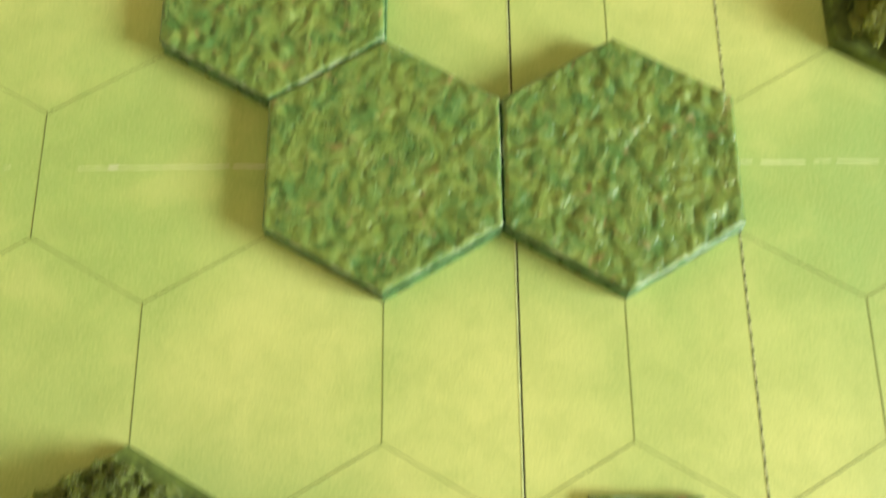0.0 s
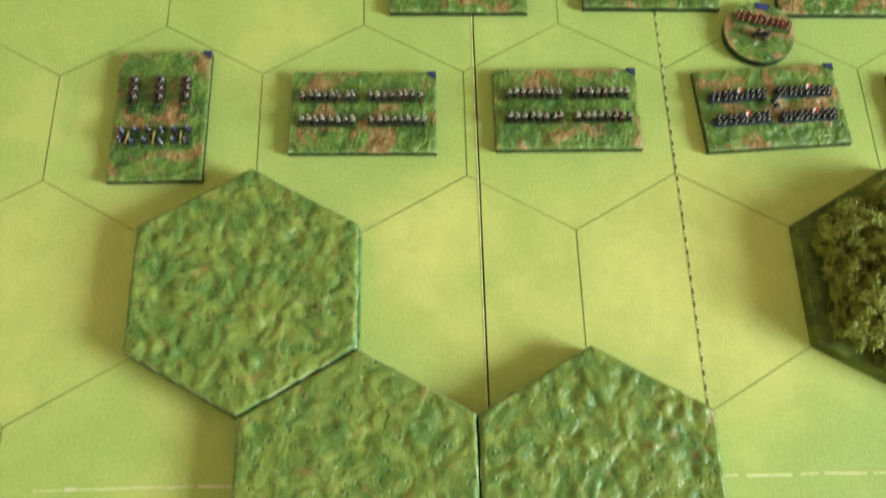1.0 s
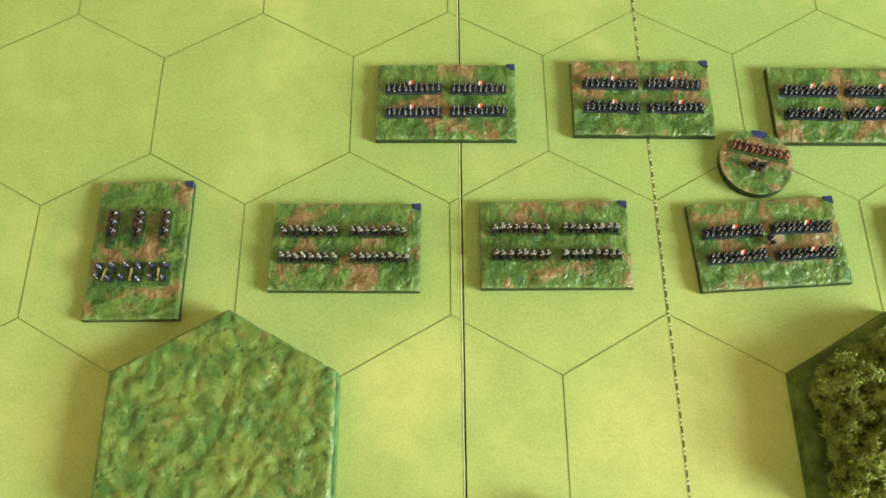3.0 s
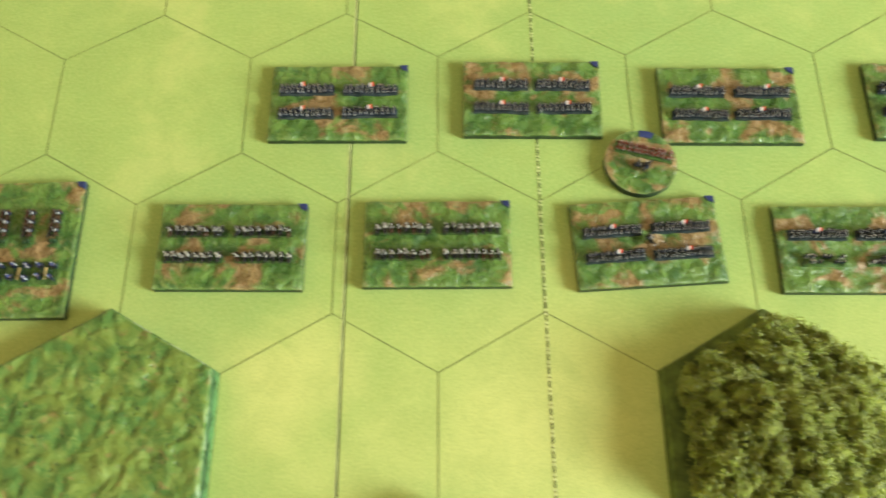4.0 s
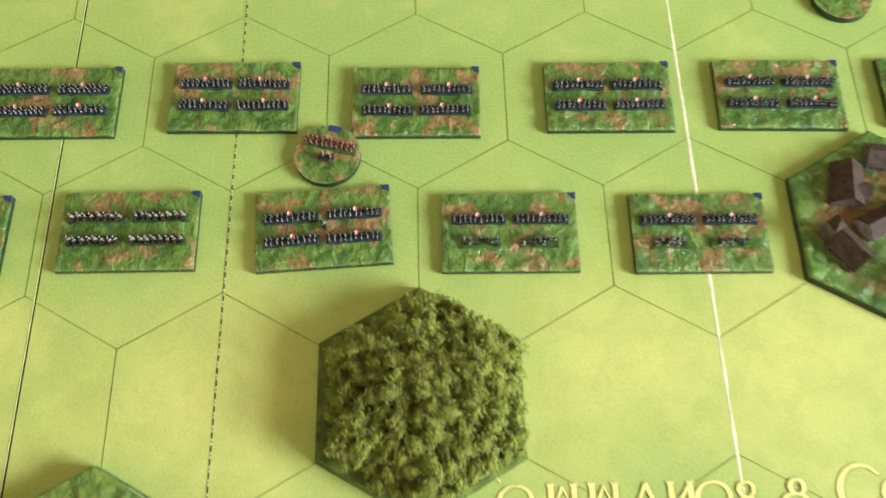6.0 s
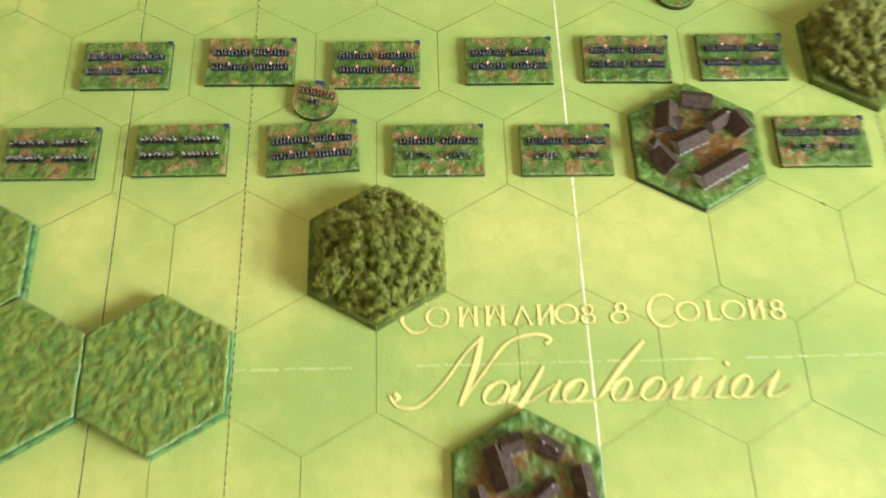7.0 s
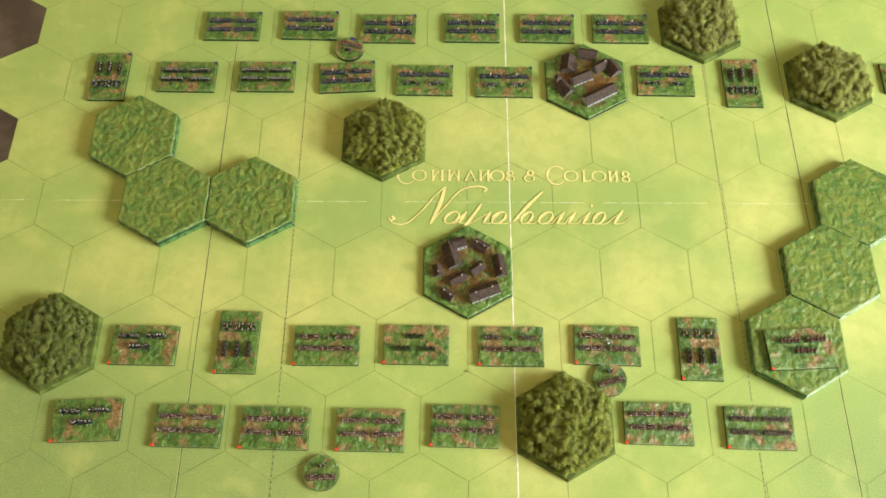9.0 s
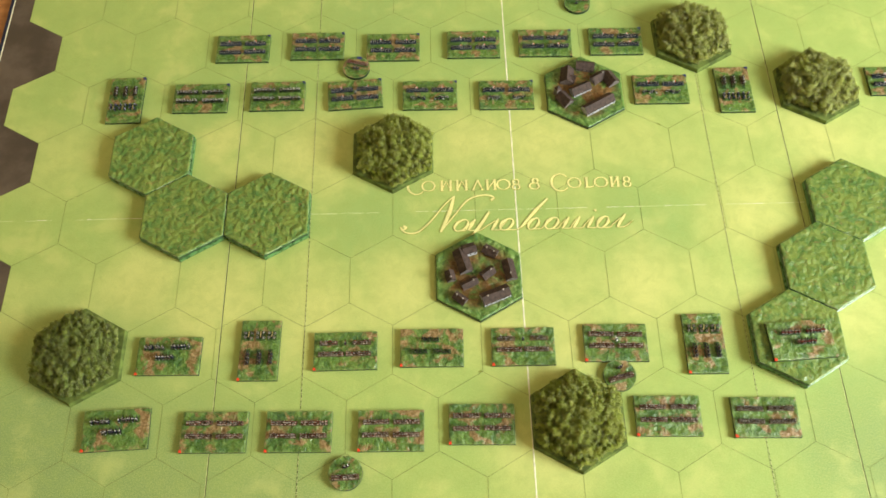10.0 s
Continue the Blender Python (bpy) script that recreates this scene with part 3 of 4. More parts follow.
def relief_hex(r, height, rings, lumps, seed, mats, rim=0.0012):
    """A hex slab whose top is a fine triangle lattice in relief; its sides are plain."""
    o = Vector((seed * 7.3, seed * 3.1, seed * 1.7))
    index, verts, faces, slots = {}, [], [], []
    ax, bx = Vector((1, 0, 0)) * r / rings, Vector((0.5, math.sqrt(3) / 2, 0)) * r / rings
    spin = Matrix.Rotation(radians(30), 3, "Z")
    for a in range(-rings, rings + 1):
        for b in range(-rings, rings + 1):
            if abs(a + b) <= rings:
                p = spin @ (ax * a + bx * b)
                d = rings - max(abs(a), abs(b), abs(a + b))
                q = p + o
                q = Vector((q.x, q.y * 0.9, q.z))
                bend = q + noise.noise_vector(q * 130) * 0.0024
                wave = noise.noise(q * 120) * 0.7 + noise.noise(bend * 280) * 0.9 + abs(noise.noise(bend * 210 + Vector((3, 1, 2)))) * 1.3 + noise.noise(bend * 620) * 0.22
                edge = min(1.0, d * r / rings / rim)
                rag = 1.0 if d else 1.0 + 0.006 * noise.noise(q * 300)
                index[a, b] = len(verts)
                verts.append((p.x * rag, p.y * rag, height + lumps * (wave - 0.25) * (0.35 + 0.65 * edge) - 0.0005 * (1 - edge) ** 2))
    for a in range(-rings, rings + 1):
        for b in range(-rings, rings + 1):
            for t in (((a, b), (a + 1, b), (a, b + 1)), ((a + 1, b), (a + 1, b + 1), (a, b + 1))):
                if all(c in index for c in t):
                    faces.append(tuple(index[c] for c in t))
                    slots.append(1 if len(mats) > 3 and sum(max(abs(p), abs(q), abs(p + q)) == rings for p, q in t) > 1 else 0)
    rim_line = [(rings - i, i) for i in range(rings)] + [(-i, rings) for i in range(rings)] + [(-rings, rings - i) for i in range(rings)] + [(-rings + i, -i) for i in range(rings)] + [(i, -rings) for i in range(rings)] + [(rings, -rings + i) for i in range(rings)]
    k = len(rim_line)
    # lip, then the sides; a tall tile is two boards, the lower one standing out a little
    steps = [(1.006, None)] + ([(0.999, 0.0036), (1.002, 0.0034), (1.014, 0.0032)] if height > 0.005 else []) + [(1.014 if height > 0.005 else 1.006, 0.0)]
    starts = []
    for grow, z_at in steps:
        starts.append(len(verts))
        for c in rim_line:
            x, y, z = verts[index[c]]
            verts.append((x * grow, y * grow, z - 0.0005 if z_at is None else z_at))
    for i in range(k):
        j = (i + 1) % k
        faces.append((starts[0] + i, starts[0] + j, index[rim_line[j]], index[rim_line[i]]))
        slots.append(1)
        for step, (up, down) in enumerate(zip(starts, starts[1:])):
            faces.append((down + i, down + j, up + j, up + i))
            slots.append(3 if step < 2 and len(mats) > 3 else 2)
    faces.append(tuple(starts[-1] + i for i in range(k))[::-1])
    slots.append(2)
    me = bpy.data.meshes.new("slab")
    me.from_pydata(verts, [], faces)
    for m in mats:
        me.materials.append(m)
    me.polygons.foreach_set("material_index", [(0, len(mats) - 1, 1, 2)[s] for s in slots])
    me.polygons.foreach_set("use_smooth", [s < 2 for s in slots])
    me.update()
    return me


hill_meshes = [relief_hex(S * 0.988, HILL_H, 72, lumps, n, [HILL, HILL_SIDE, HILL_SIDE_SHADED, HILL_LIP]) for n, lumps in ((1, 0.00064), (3, 0.00056), (8, 0.00042))]
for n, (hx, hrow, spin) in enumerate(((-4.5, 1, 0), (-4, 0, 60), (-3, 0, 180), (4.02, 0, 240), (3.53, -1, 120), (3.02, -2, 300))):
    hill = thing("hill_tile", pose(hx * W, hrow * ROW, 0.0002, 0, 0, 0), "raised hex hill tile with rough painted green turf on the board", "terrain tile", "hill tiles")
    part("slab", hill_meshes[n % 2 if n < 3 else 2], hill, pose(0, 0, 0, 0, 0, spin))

# ---- wood tiles ----


def ball(level):
    """Points and triangles of a round ball, cut out of an octahedron."""
    v = [(1, 0, 0), (-1, 0, 0), (0, 1, 0), (0, -1, 0), (0, 0, 1), (0, 0, -1)]
    f = [(0, 2, 4), (2, 1, 4), (1, 3, 4), (3, 0, 4), (2, 0, 5), (1, 2, 5), (3, 1, 5), (0, 3, 5)]
    for _ in range(level):
        middle, cut = {}, []
        for t in f:
            m = []
            for i, j in ((t[0], t[1]), (t[1], t[2]), (t[2], t[0])):
                key = (min(i, j), max(i, j))
                if key not in middle:
                    p = np.add(v[i], v[j])
                    middle[key] = len(v)
                    v.append(tuple(p / np.linalg.norm(p)))
                m.append(middle[key])
            cut += [(t[0], m[0], m[2]), (m[0], t[1], m[1]), (m[2], m[1], t[2]), tuple(m)]
        f = cut
    return np.array(v, float), np.array(f)


def foliage_data(seed, paint, size=1.0):
    """Tufts of foam foliage, each a cluster of ragged knobs, heaped on a hex with gaps between."""
    r = np.random.RandomState(seed)
    knob_v = np.array([(1, 0, 0), (-0.5, 0.87, 0), (-0.5, -0.87, 0), (0, 0, 1), (0, 0, -1)], float)
    knob_f = np.array([(0, 1, 3), (1, 2, 3), (2, 0, 3), (1, 0, 4), (2, 1, 4), (0, 2, 4)])
    body_v, body_f = ball(2)
    verts, faces = [], []
    count = 0

    def within(p):
        return max(abs(p[0] * math.cos(a) + p[1] * math.sin(a)) for a in np.radians((0, 60, 120))) / (W / 2)

    def add(v, f):
        nonlocal count
        v[:, 2] = np.maximum(v[:, 2], 0.0031)
        verts.append(v)
        faces.append(f + count)
        count += len(v)

    def knob(at, out, thick, long):
        """One ragged thread that points outwards."""
        z = out * 0.7 + r.normal(size=3) * 0.8
        z /= np.linalg.norm(z)
        x = np.cross(z, r.normal(size=3))
        x /= np.linalg.norm(x)
        turn = np.array((x * thick * r.uniform(0.7, 1.3), np.cross(z, x) * thick * r.uniform(0.7, 1.3), z * long))
        shape = knob_v * r.uniform(0.62, 1.38, (len(knob_v), 1))
        add(shape @ turn + at, knob_f)

    # a low nap over the whole tile
    laid = 0
    while laid < 2600:
        p = r.uniform(-1, 1, 2) * S
        inside = within(p)
        if inside < 0.93 + 0.03 * math.sin(p[0] * 900) * math.cos(p[1] * 800):
            laid += 1
            high = 0.0036 + 0.0074 * (1 - inside ** 2.4) + 0.0008 * noise.noise(Vector((p[0] * 190, p[1] * 190, seed)))
            knob(np.array((*p, high)), np.array((0, 0, 1.0)), r.uniform(0.00020, 0.00036), r.uniform(0.0004, 0.0008))
    # tufts that stand out of it, wide ones first
    tufts, tries = [], 0
    while tries < 6000:
        tries += 1
        p = r.uniform(-1, 1, 2) * S
        inside = within(p)
        wide = size * (0.0030 - 0.0016 * min(1.0, tries / 3000)) * r.uniform(0.85, 1.1) * (1.0 if inside < 0.8 else 0.8)
        if inside < 0.95 - wide * 12 and all(np.hypot(*(p - q[:2])) > 0.60 * (wide + q[3]) for q in tufts):
            tufts.append(np.array([*p, inside, wide]))
    for x, y, inside, wide in tufts:
        high = 0.0046 + 0.0082 * (1 - inside ** 2.3) + r.uniform(-0.0014, 0.0014) + 0.0026 * noise.noise(Vector((x * 110, y * 110, seed))) + 0.7 * (wide - 0.002)
        stretch = np.array((r.uniform(0.8, 1.35), r.uniform(0.8, 1.35), r.uniform(0.9, 1.4)))
        centre = np.array((x, y, high))
        swell = []
        for d in body_v:
            at = Vector(d * wide * 1000) + Vector((x, y, seed)) * 1000
            swell.append(0.88 + 0.65 * noise.noise(at * 0.4) + 0.45 * noise.noise(at * 0.9))
        swell = np.array(swell)[:, None]
        add(centre + body_v * wide * stretch * swell * 0.84, body_f.copy())
        for _ in range(int(44 + 46.0 * (wide * 1000) ** 2)):
            n = r.randint(len(body_v))
            d = body_v[n] + r.normal(size=3) * 0.16
            d /= np.linalg.norm(d)
            if d[2] < -0.35:
                continue
            reach = r.uniform(0.84, 1.14) if r.rand() < 0.88 else r.uniform(1.14, 1.38)
            knob(centre + d * wide * stretch * swell[n] * reach * 0.95, d, r.uniform(0.00015, 0.00030), r.uniform(0.00035, 0.0008))
    me = bpy.data.meshes.new("foliage")
    me.from_pydata(np.concatenate(verts).tolist(), [], np.concatenate(faces).tolist())
    me.materials.append(paint)
    me.polygons.foreach_set("use_smooth", [True] * len(me.polygons))
    core = Mesh()
    core.loft([hexagon(S * a, z) for z, a in ((0.003, 0.9), (0.0036, 0.84), (0.0056, 0.64), (0.0076, 0.38), (0.0084, 0.1))])
    return me, core.data("foliage_core", [SHADE_FOLIAGE], True)


k = Mesh()
k.loft([hexagon(r, z) for z, r in ((0, S * 1.002), (0.0030, S * 0.985), (0.0034, S * 0.972))])
wood_slab = k.data("slab", [WOOD_BASE])
foliages = [foliage_data(11, FOLIAGE, 1.15), foliage_data(12, CORNER_SHADE_FOLIAGE, 0.9), foliage_data(13, PALE_FOLIAGE, 1.15)]
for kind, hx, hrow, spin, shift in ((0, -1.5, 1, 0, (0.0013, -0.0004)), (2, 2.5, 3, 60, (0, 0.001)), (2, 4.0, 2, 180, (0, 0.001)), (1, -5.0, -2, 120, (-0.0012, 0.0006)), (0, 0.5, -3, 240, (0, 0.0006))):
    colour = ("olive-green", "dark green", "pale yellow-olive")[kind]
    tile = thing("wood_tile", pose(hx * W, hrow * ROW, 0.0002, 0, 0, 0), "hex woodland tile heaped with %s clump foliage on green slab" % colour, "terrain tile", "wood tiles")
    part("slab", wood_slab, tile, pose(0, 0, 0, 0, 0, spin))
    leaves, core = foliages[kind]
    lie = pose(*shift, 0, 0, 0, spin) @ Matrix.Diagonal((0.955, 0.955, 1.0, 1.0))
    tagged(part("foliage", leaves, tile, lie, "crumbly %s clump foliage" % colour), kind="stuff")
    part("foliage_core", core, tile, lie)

# ---- towns ----
town_slabs = [relief_hex(S * 0.985, 0.0028, 56, 0.00055, n, [TOWN, BASE_SIDE]) for n in (5, 6)]


def house(tile, a, b, wide, walls, roof, chimneys=1, front=False):
    """A little gabled house whose ridge runs from a to b, in millimetres on its tile."""
    (ax, ay), (bx, by) = a, b
    length = math.hypot(bx - ax, by - ay) / 1000
    root = part("house", None, tile, pose((ax + bx) / 2000, (ay + by) / 2000, 0.0028, 0, 0, math.degrees(math.atan2(by - ay, bx - ax))))
    w, h, r, l = wide / 2000, walls / 1000, roof / 1000, length / 2
    k = Mesh()
    k.add([(-l, -w, -0.0004), (l, -w, -0.0004), (l, w, -0.0004), (-l, w, -0.0004), (-l, -w, h), (l, -w, h), (l, w, h), (-l, w, h), (-l, 0, h + r), (l, 0, h + r)],
          [(0, 1, 5, 4), (2, 3, 7, 6), (1, 2, 6, 9, 5), (3, 0, 4, 8, 7), (3, 2, 1, 0)])
    n = max(2, round(length / 0.0032))
    for i in range(n):
        x = -l + (i + 0.5) * 2 * l / n
        for s in (-1, 1):
            y0, y1 = sorted((s * (w - 0.00005), s * (w + 0.00012)))
            k.box(x - 0.0004, x + 0.0004, y0, y1, h * 0.35, h * 0.75, 1)
    part("house_body", k.data("house_body", [RENDER_GREY if front else STONE, BLACK]), root)
    k = Mesh()
    e, t = 0.0002 if front else 0.0005, 0.0004
    for s in (-1, 1):
        out = w + e
        drop = r * e / w
        q = [(-l - e, s * out, h - drop), (l + e, s * out, h - drop), (l + e, 0, h + r), (-l - e, 0, h + r)]
        k.loft([q if s < 0 else q[::-1], [(x, y, z + t) for x, y, z in (q if s < 0 else q[::-1])]])
    part("roof", k.data("roof", [ROOF]), root, label="dark brown pitched roof")
    for i in range(chimneys):
        k = Mesh()
        x = l * (0.55, -0.6, 0.0)[i % 3]
        k.box(x - 0.00038, x + 0.00038, -0.0006, 0.0001, h + r * 0.5, h + r + 0.0011, 0, 0.00006)
        k.box(x - 0.00046, x + 0.00046, -0.00068, 0.00018, h + r + 0.0011, h + r + 0.0013)
        part("chimney", k.data("chimney", [CHIMNEY]), root)
    return root


town = thing("town_tile", pose(-0.5 * W, -ROW, 0.0002), "hex town tile of brown-roofed houses on green turf and dirt tracks", "terrain tile", "town tiles")
part("slab", town_slabs[0], town)
for spec in (((-12.5, 17), (-8, 1.5), 8.5, 3.0, 3.2, 0), ((-10, 16.5), (-1.5, 19), 7.0, 4.0, 2.2, 0, True), ((4.5, 19), (12.5, 14), 6.0, 2.4, 2.2, 2),
             ((19.2, 9), (21.6, -4.5), 7.0, 2.8, 2.6, 1), ((2.4, -2), (9.6, 3.2), 5.6, 2.4, 2.2, 1), ((-11, -9), (-1.7, -4.2), 5.0, 2.2, 2.0, 1),
             ((-19.5, 2), (-18, -4.5), 5.4, 2.6, 2.4, 1), ((1.5, -19), (19, -12), 8.5, 2.9, 3.2, 2, True), ((-16, -14.5), (-9.5, -20), 5.2, 2.4, 2.2, 2)):
    house(town, *spec)

town = thing("town_tile", pose(W - 0.0011, 2 * ROW + 0.0004, 0.0002), "hex village tile with church and long brown-roofed houses on turf", "terrain tile", "town tiles")
part("slab", town_slabs[1], town, pose(0, 0, 0, 0, 0, 60))
for spec in (((-4.0, 22.2), (8.6, 20.2), 7.6, 2.6, 2.8, 0), ((-11.2, 18.5), (-13.0, 6.0), 9.0, 2.8, 3.6, 0), ((-12.2, 11.4), (-6.2, 9.0), 6.0, 2.6, 2.4, 0), ((-10.0, -2.8), (3.6, 3.6), 7.6, 2.4, 3.4, 0, True),
             ((6.6, 7.6), (16.0, 13.6), 6.8, 2.4, 3.0, 1), ((17.4, 13.2), (22.4, 4.2), 9.0, 2.4, 3.8, 0), ((-18.6, -4.6), (-12.4, -13.0), 8.4, 2.6, 3.6, 0), ((-2.2, -20.0), (19.2, -8.0), 8.2, 2.8, 3.6, 0, True)):
    house(town, *spec)
k = Mesh()
k.box(-0.0018, 0.0018, -0.0018, 0.0018, -0.0004, 0.0075, 0)
k.loft([[(sx * a, sy * a, z) for sx, sy in ((-1, -1), (1, -1), (1, 1), (-1, 1))] for z, a in ((0.0075, 0.0021), (0.0098, 0.0006), (0.0112, 0.0001))], 1)
part("church_tower", k.data("church_tower", [STONE, ROOF]), town, pose(-0.0205, -0.0030, 0.0028, 0, 0, 30), "grey church tower with a pointed roof")

# ---- troop bases ----
BASE_H = 0.0024


def relief_base(seed, wide=0.0402, deep=0.0252):
    nx, ny = 60, 38
    k = Mesh()
    o = Vector((seed * 5.3, seed * 2.9, seed))
    verts = []
    for j in range(ny + 1):
        for i in range(nx + 1):
            x, y = (i / nx - 0.5) * wide, (j / ny - 0.5) * deep
            q = Vector((x, y, 0)) + o
            rim = i in (0, nx) or j in (0, ny)
            z = BASE_H + 0.00050 * (noise.noise(q * 170) + 0.8 * noise.noise(q * 310) + 0.7 * abs(noise.noise(q * 260))) - (0.00025 if rim else 0)
            verts.append((x, y, z))
    k.add(verts, [(j * (nx + 1) + i, j * (nx + 1) + i + 1, (j + 1) * (nx + 1) + i + 1, (j + 1) * (nx + 1) + i) for j in range(ny) for i in range(nx)])
    line = [(i, 0) for i in range(nx)] + [(nx, j) for j in range(ny)] + [(nx - i, ny) for i in range(nx)] + [(0, ny - j) for j in range(ny)]
    top = [verts[j * (nx + 1) + i] for i, j in line]
    wrap = [(x * 1.004, y * 1.006, z - 0.0004 - 0.0005 * abs(noise.noise(Vector((x, y, 0)) * 300 + o))) for x, y, z in top]
    k.loft([[(x, y, 0.0) for x, y, z in wrap], wrap], 1, False)
    k.loft([wrap, top], 0, False)
    me = k.data("slab", [BASE, BASE_SIDE])
    me.polygons.foreach_set("use_smooth", [p.material_index == 0 for p in me.polygons])
    return me


def round_base(seed):
    k = Mesh()
    rings, sides = 14, 56
    o = Vector((seed * 5.3, seed * 2.9, seed))

    def at(r, a):
        x, y = r * math.cos(a), r * math.sin(a)
        q = Vector((x, y, 0)) + o
        return (x, y, BASE_H + 0.00036 * (noise.noise(q * 210) + 0.7 * noise.noise(q * 420) + 0.6 * abs(noise.noise(q * 300))))
    loops = [[at(0.0102 * (n + 0.02) / rings, 2 * math.pi * i / sides) for i in range(sides)] for n in range(rings + 1)][::-1]
    k.loft(loops, 0, False)
    k.add(loops[-1], [tuple(range(sides))])
    k.loft([[(x, y, 0.0) for x, y, z in loops[0]], loops[0]], 1, False)
    me = k.data("disc", [DRY_BASE, BASE_SIDE])
    me.polygons.foreach_set("use_smooth", [p.material_index == 0 for p in me.polygons])
    return me


slabs = [relief_base(n) for n in (1, 2, 3)]
discs = [round_base(n) for n in (4, 5)]

# Cast figures, as plain little shapes; millimetres in, metres out.
MM = 0.001


def foot_data(coat, legs, hat, top, belt=WHITE, pack=BLACK, plume=1.0):
    k = Mesh()
    for s in (-1, 1):
        k.post(s * 0.24 * MM, 0, [(0, 0.22 * MM, 0.26 * MM), (0.95 * MM, 0.26 * MM, 0.28 * MM)], 6, 1)
    k.post(0, 0, [(0.85 * MM, 0.5 * MM, 0.36 * MM), (1.5 * MM, 0.58 * MM, 0.38 * MM), (1.95 * MM, 0.46 * MM, 0.3 * MM)], 8, 0)
    k.post(-0.62 * MM, -0.15 * MM, [(1.0 * MM, 0.15 * MM, 0.17 * MM), (1.85 * MM, 0.17 * MM, 0.18 * MM)], 5, 0)
    k.post(0.62 * MM, -0.15 * MM, [(1.0 * MM, 0.15 * MM, 0.17 * MM), (1.85 * MM, 0.17 * MM, 0.18 * MM)], 5, 0)
    k.box(-0.1 * MM, 0.1 * MM, -0.42 * MM, -0.30 * MM, 1.1 * MM, 1.9 * MM, 3)
    k.box(-0.4 * MM, 0.4 * MM, 0.25 * MM, 0.62 * MM, 1.15 * MM, 1.85 * MM, 4)
    k.post(0, 0, [(1.9 * MM, 0.22 * MM, 0.22 * MM), (2.1 * MM, 0.27 * MM, 0.28 * MM), (2.3 * MM, 0.26 * MM, 0.26 * MM)], 6, 5)
    k.post(0, 0, [(2.25 * MM, 0.28 * MM, 0.3 * MM), (2.75 * MM, 0.34 * MM, 0.35 * MM)], 7, 2)
    k.post(0.02 * MM, -0.22 * MM, [(2.55 * MM, 0.09 * plume * MM, 0.09 * plume * MM), (3.0 * MM, 0.13 * plume * MM, 0.13 * plume * MM)], 5, 6)
    k.post(0.5 * MM, -0.25 * MM, [(1.0 * MM, 0.07 * MM, 0.07 * MM), (2.9 * MM, 0.06 * MM, 0.06 * MM)], 4, 4)
    k.v = [(x, y, z * 0.88) for x, y, z in k.v]
    return k.data("miniature", [coat, legs, hat, belt, pack, FLESH, top])


def horse_data(coat, hide, hat, top, rider=True):
    k = Mesh()
    for sx in (-1, 1):
        for y in (-0.8, 0.85):
            k.post(sx * 0.27 * MM, y * MM, [(0, 0.13 * MM, 0.15 * MM), (1.2 * MM, 0.19 * MM, 0.24 * MM)], 5, 1)
    k.loft([[(x * w * MM, y * MM, (c + z * h) * MM) for x, z in ((1, 0), (0.7, 0.75), (0, 1), (-0.7, 0.75), (-1, 0), (-0.7, -0.7), (0, -0.9), (0.7, -0.7))] for y, w, h, c in ((-1.25, 0.3, 0.34, 1.55), (-0.8, 0.46, 0.48, 1.5), (0.2, 0.46, 0.46, 1.45), (0.95, 0.5, 0.5, 1.5), (1.3, 0.26, 0.34, 1.5))], 1)
    k.loft([[(x * w * MM, (y + z * 0.25) * MM, (c + z * h) * MM) for x, z in ((1, 0), (0, 1), (-1, 0), (0, -1))] for y, w, h, c in ((-0.95, 0.28, 0.4, 1.75), (-1.45, 0.2, 0.28, 2.25), (-1.75, 0.2, 0.2, 2.3), (-2.15, 0.14, 0.13, 2.0))], 1)
    k.box(-0.06 * MM, 0.06 * MM, -2.1 * MM, -1.8 * MM, 2.2 * MM, 2.42 * MM, 1)
    k.post(0, 1.38 * MM, [(0.5 * MM, 0.08 * MM, 0.08 * MM), (1.6 * MM, 0.15 * MM, 0.12 * MM)], 5, 2)
    if rider:
        k.box(-0.56 * MM, 0.56 * MM, -0.3 * MM, 0.55 * MM, 1.3 * MM, 2.0 * MM, 4, 0.08 * MM)
        k.post(0, 0.1 * MM, [(1.85 * MM, 0.44 * MM, 0.34 * MM), (2.6 * MM, 0.52 * MM, 0.36 * MM), (2.95 * MM, 0.4 * MM, 0.26 * MM)], 8, 0)
        k.loft([[((x + dx) * MM, -0.33 * MM, z * MM) for dx in (-0.09, 0.09)] + [((x + dx) * MM, -0.2 * MM, z * MM) for dx in (0.09, -0.09)] for x, z in ((-0.28, 2.0), (0.28, 2.9))], 3)
        k.post(0.45 * MM, -0.3 * MM, [(2.2 * MM, 0.08 * MM, 0.08 * MM), (3.6 * MM, 0.06 * MM, 0.06 * MM)], 4, 3)
        k.post(0, 0.08 * MM, [(2.9 * MM, 0.24 * MM, 0.24 * MM), (3.3 * MM, 0.27 * MM, 0.27 * MM)], 6, 5)
        k.post(0, 0.08 * MM, [(3.25 * MM, 0.3 * MM, 0.32 * MM), (3.7 * MM, 0.3 * MM, 0.33 * MM)], 7, 2)
        k.post(0, -0.1 * MM, [(3.55 * MM, 0.12 * MM, 0.12 * MM), (4.0 * MM, 0.17 * MM, 0.17 * MM)], 5, 6)
    k.v = [(x * 1.35, y * 1.1, z * 1.05) for x, y, z in k.v]
    return k.data("miniature", [coat, hide, hat, WHITE, coat, FLESH, top])


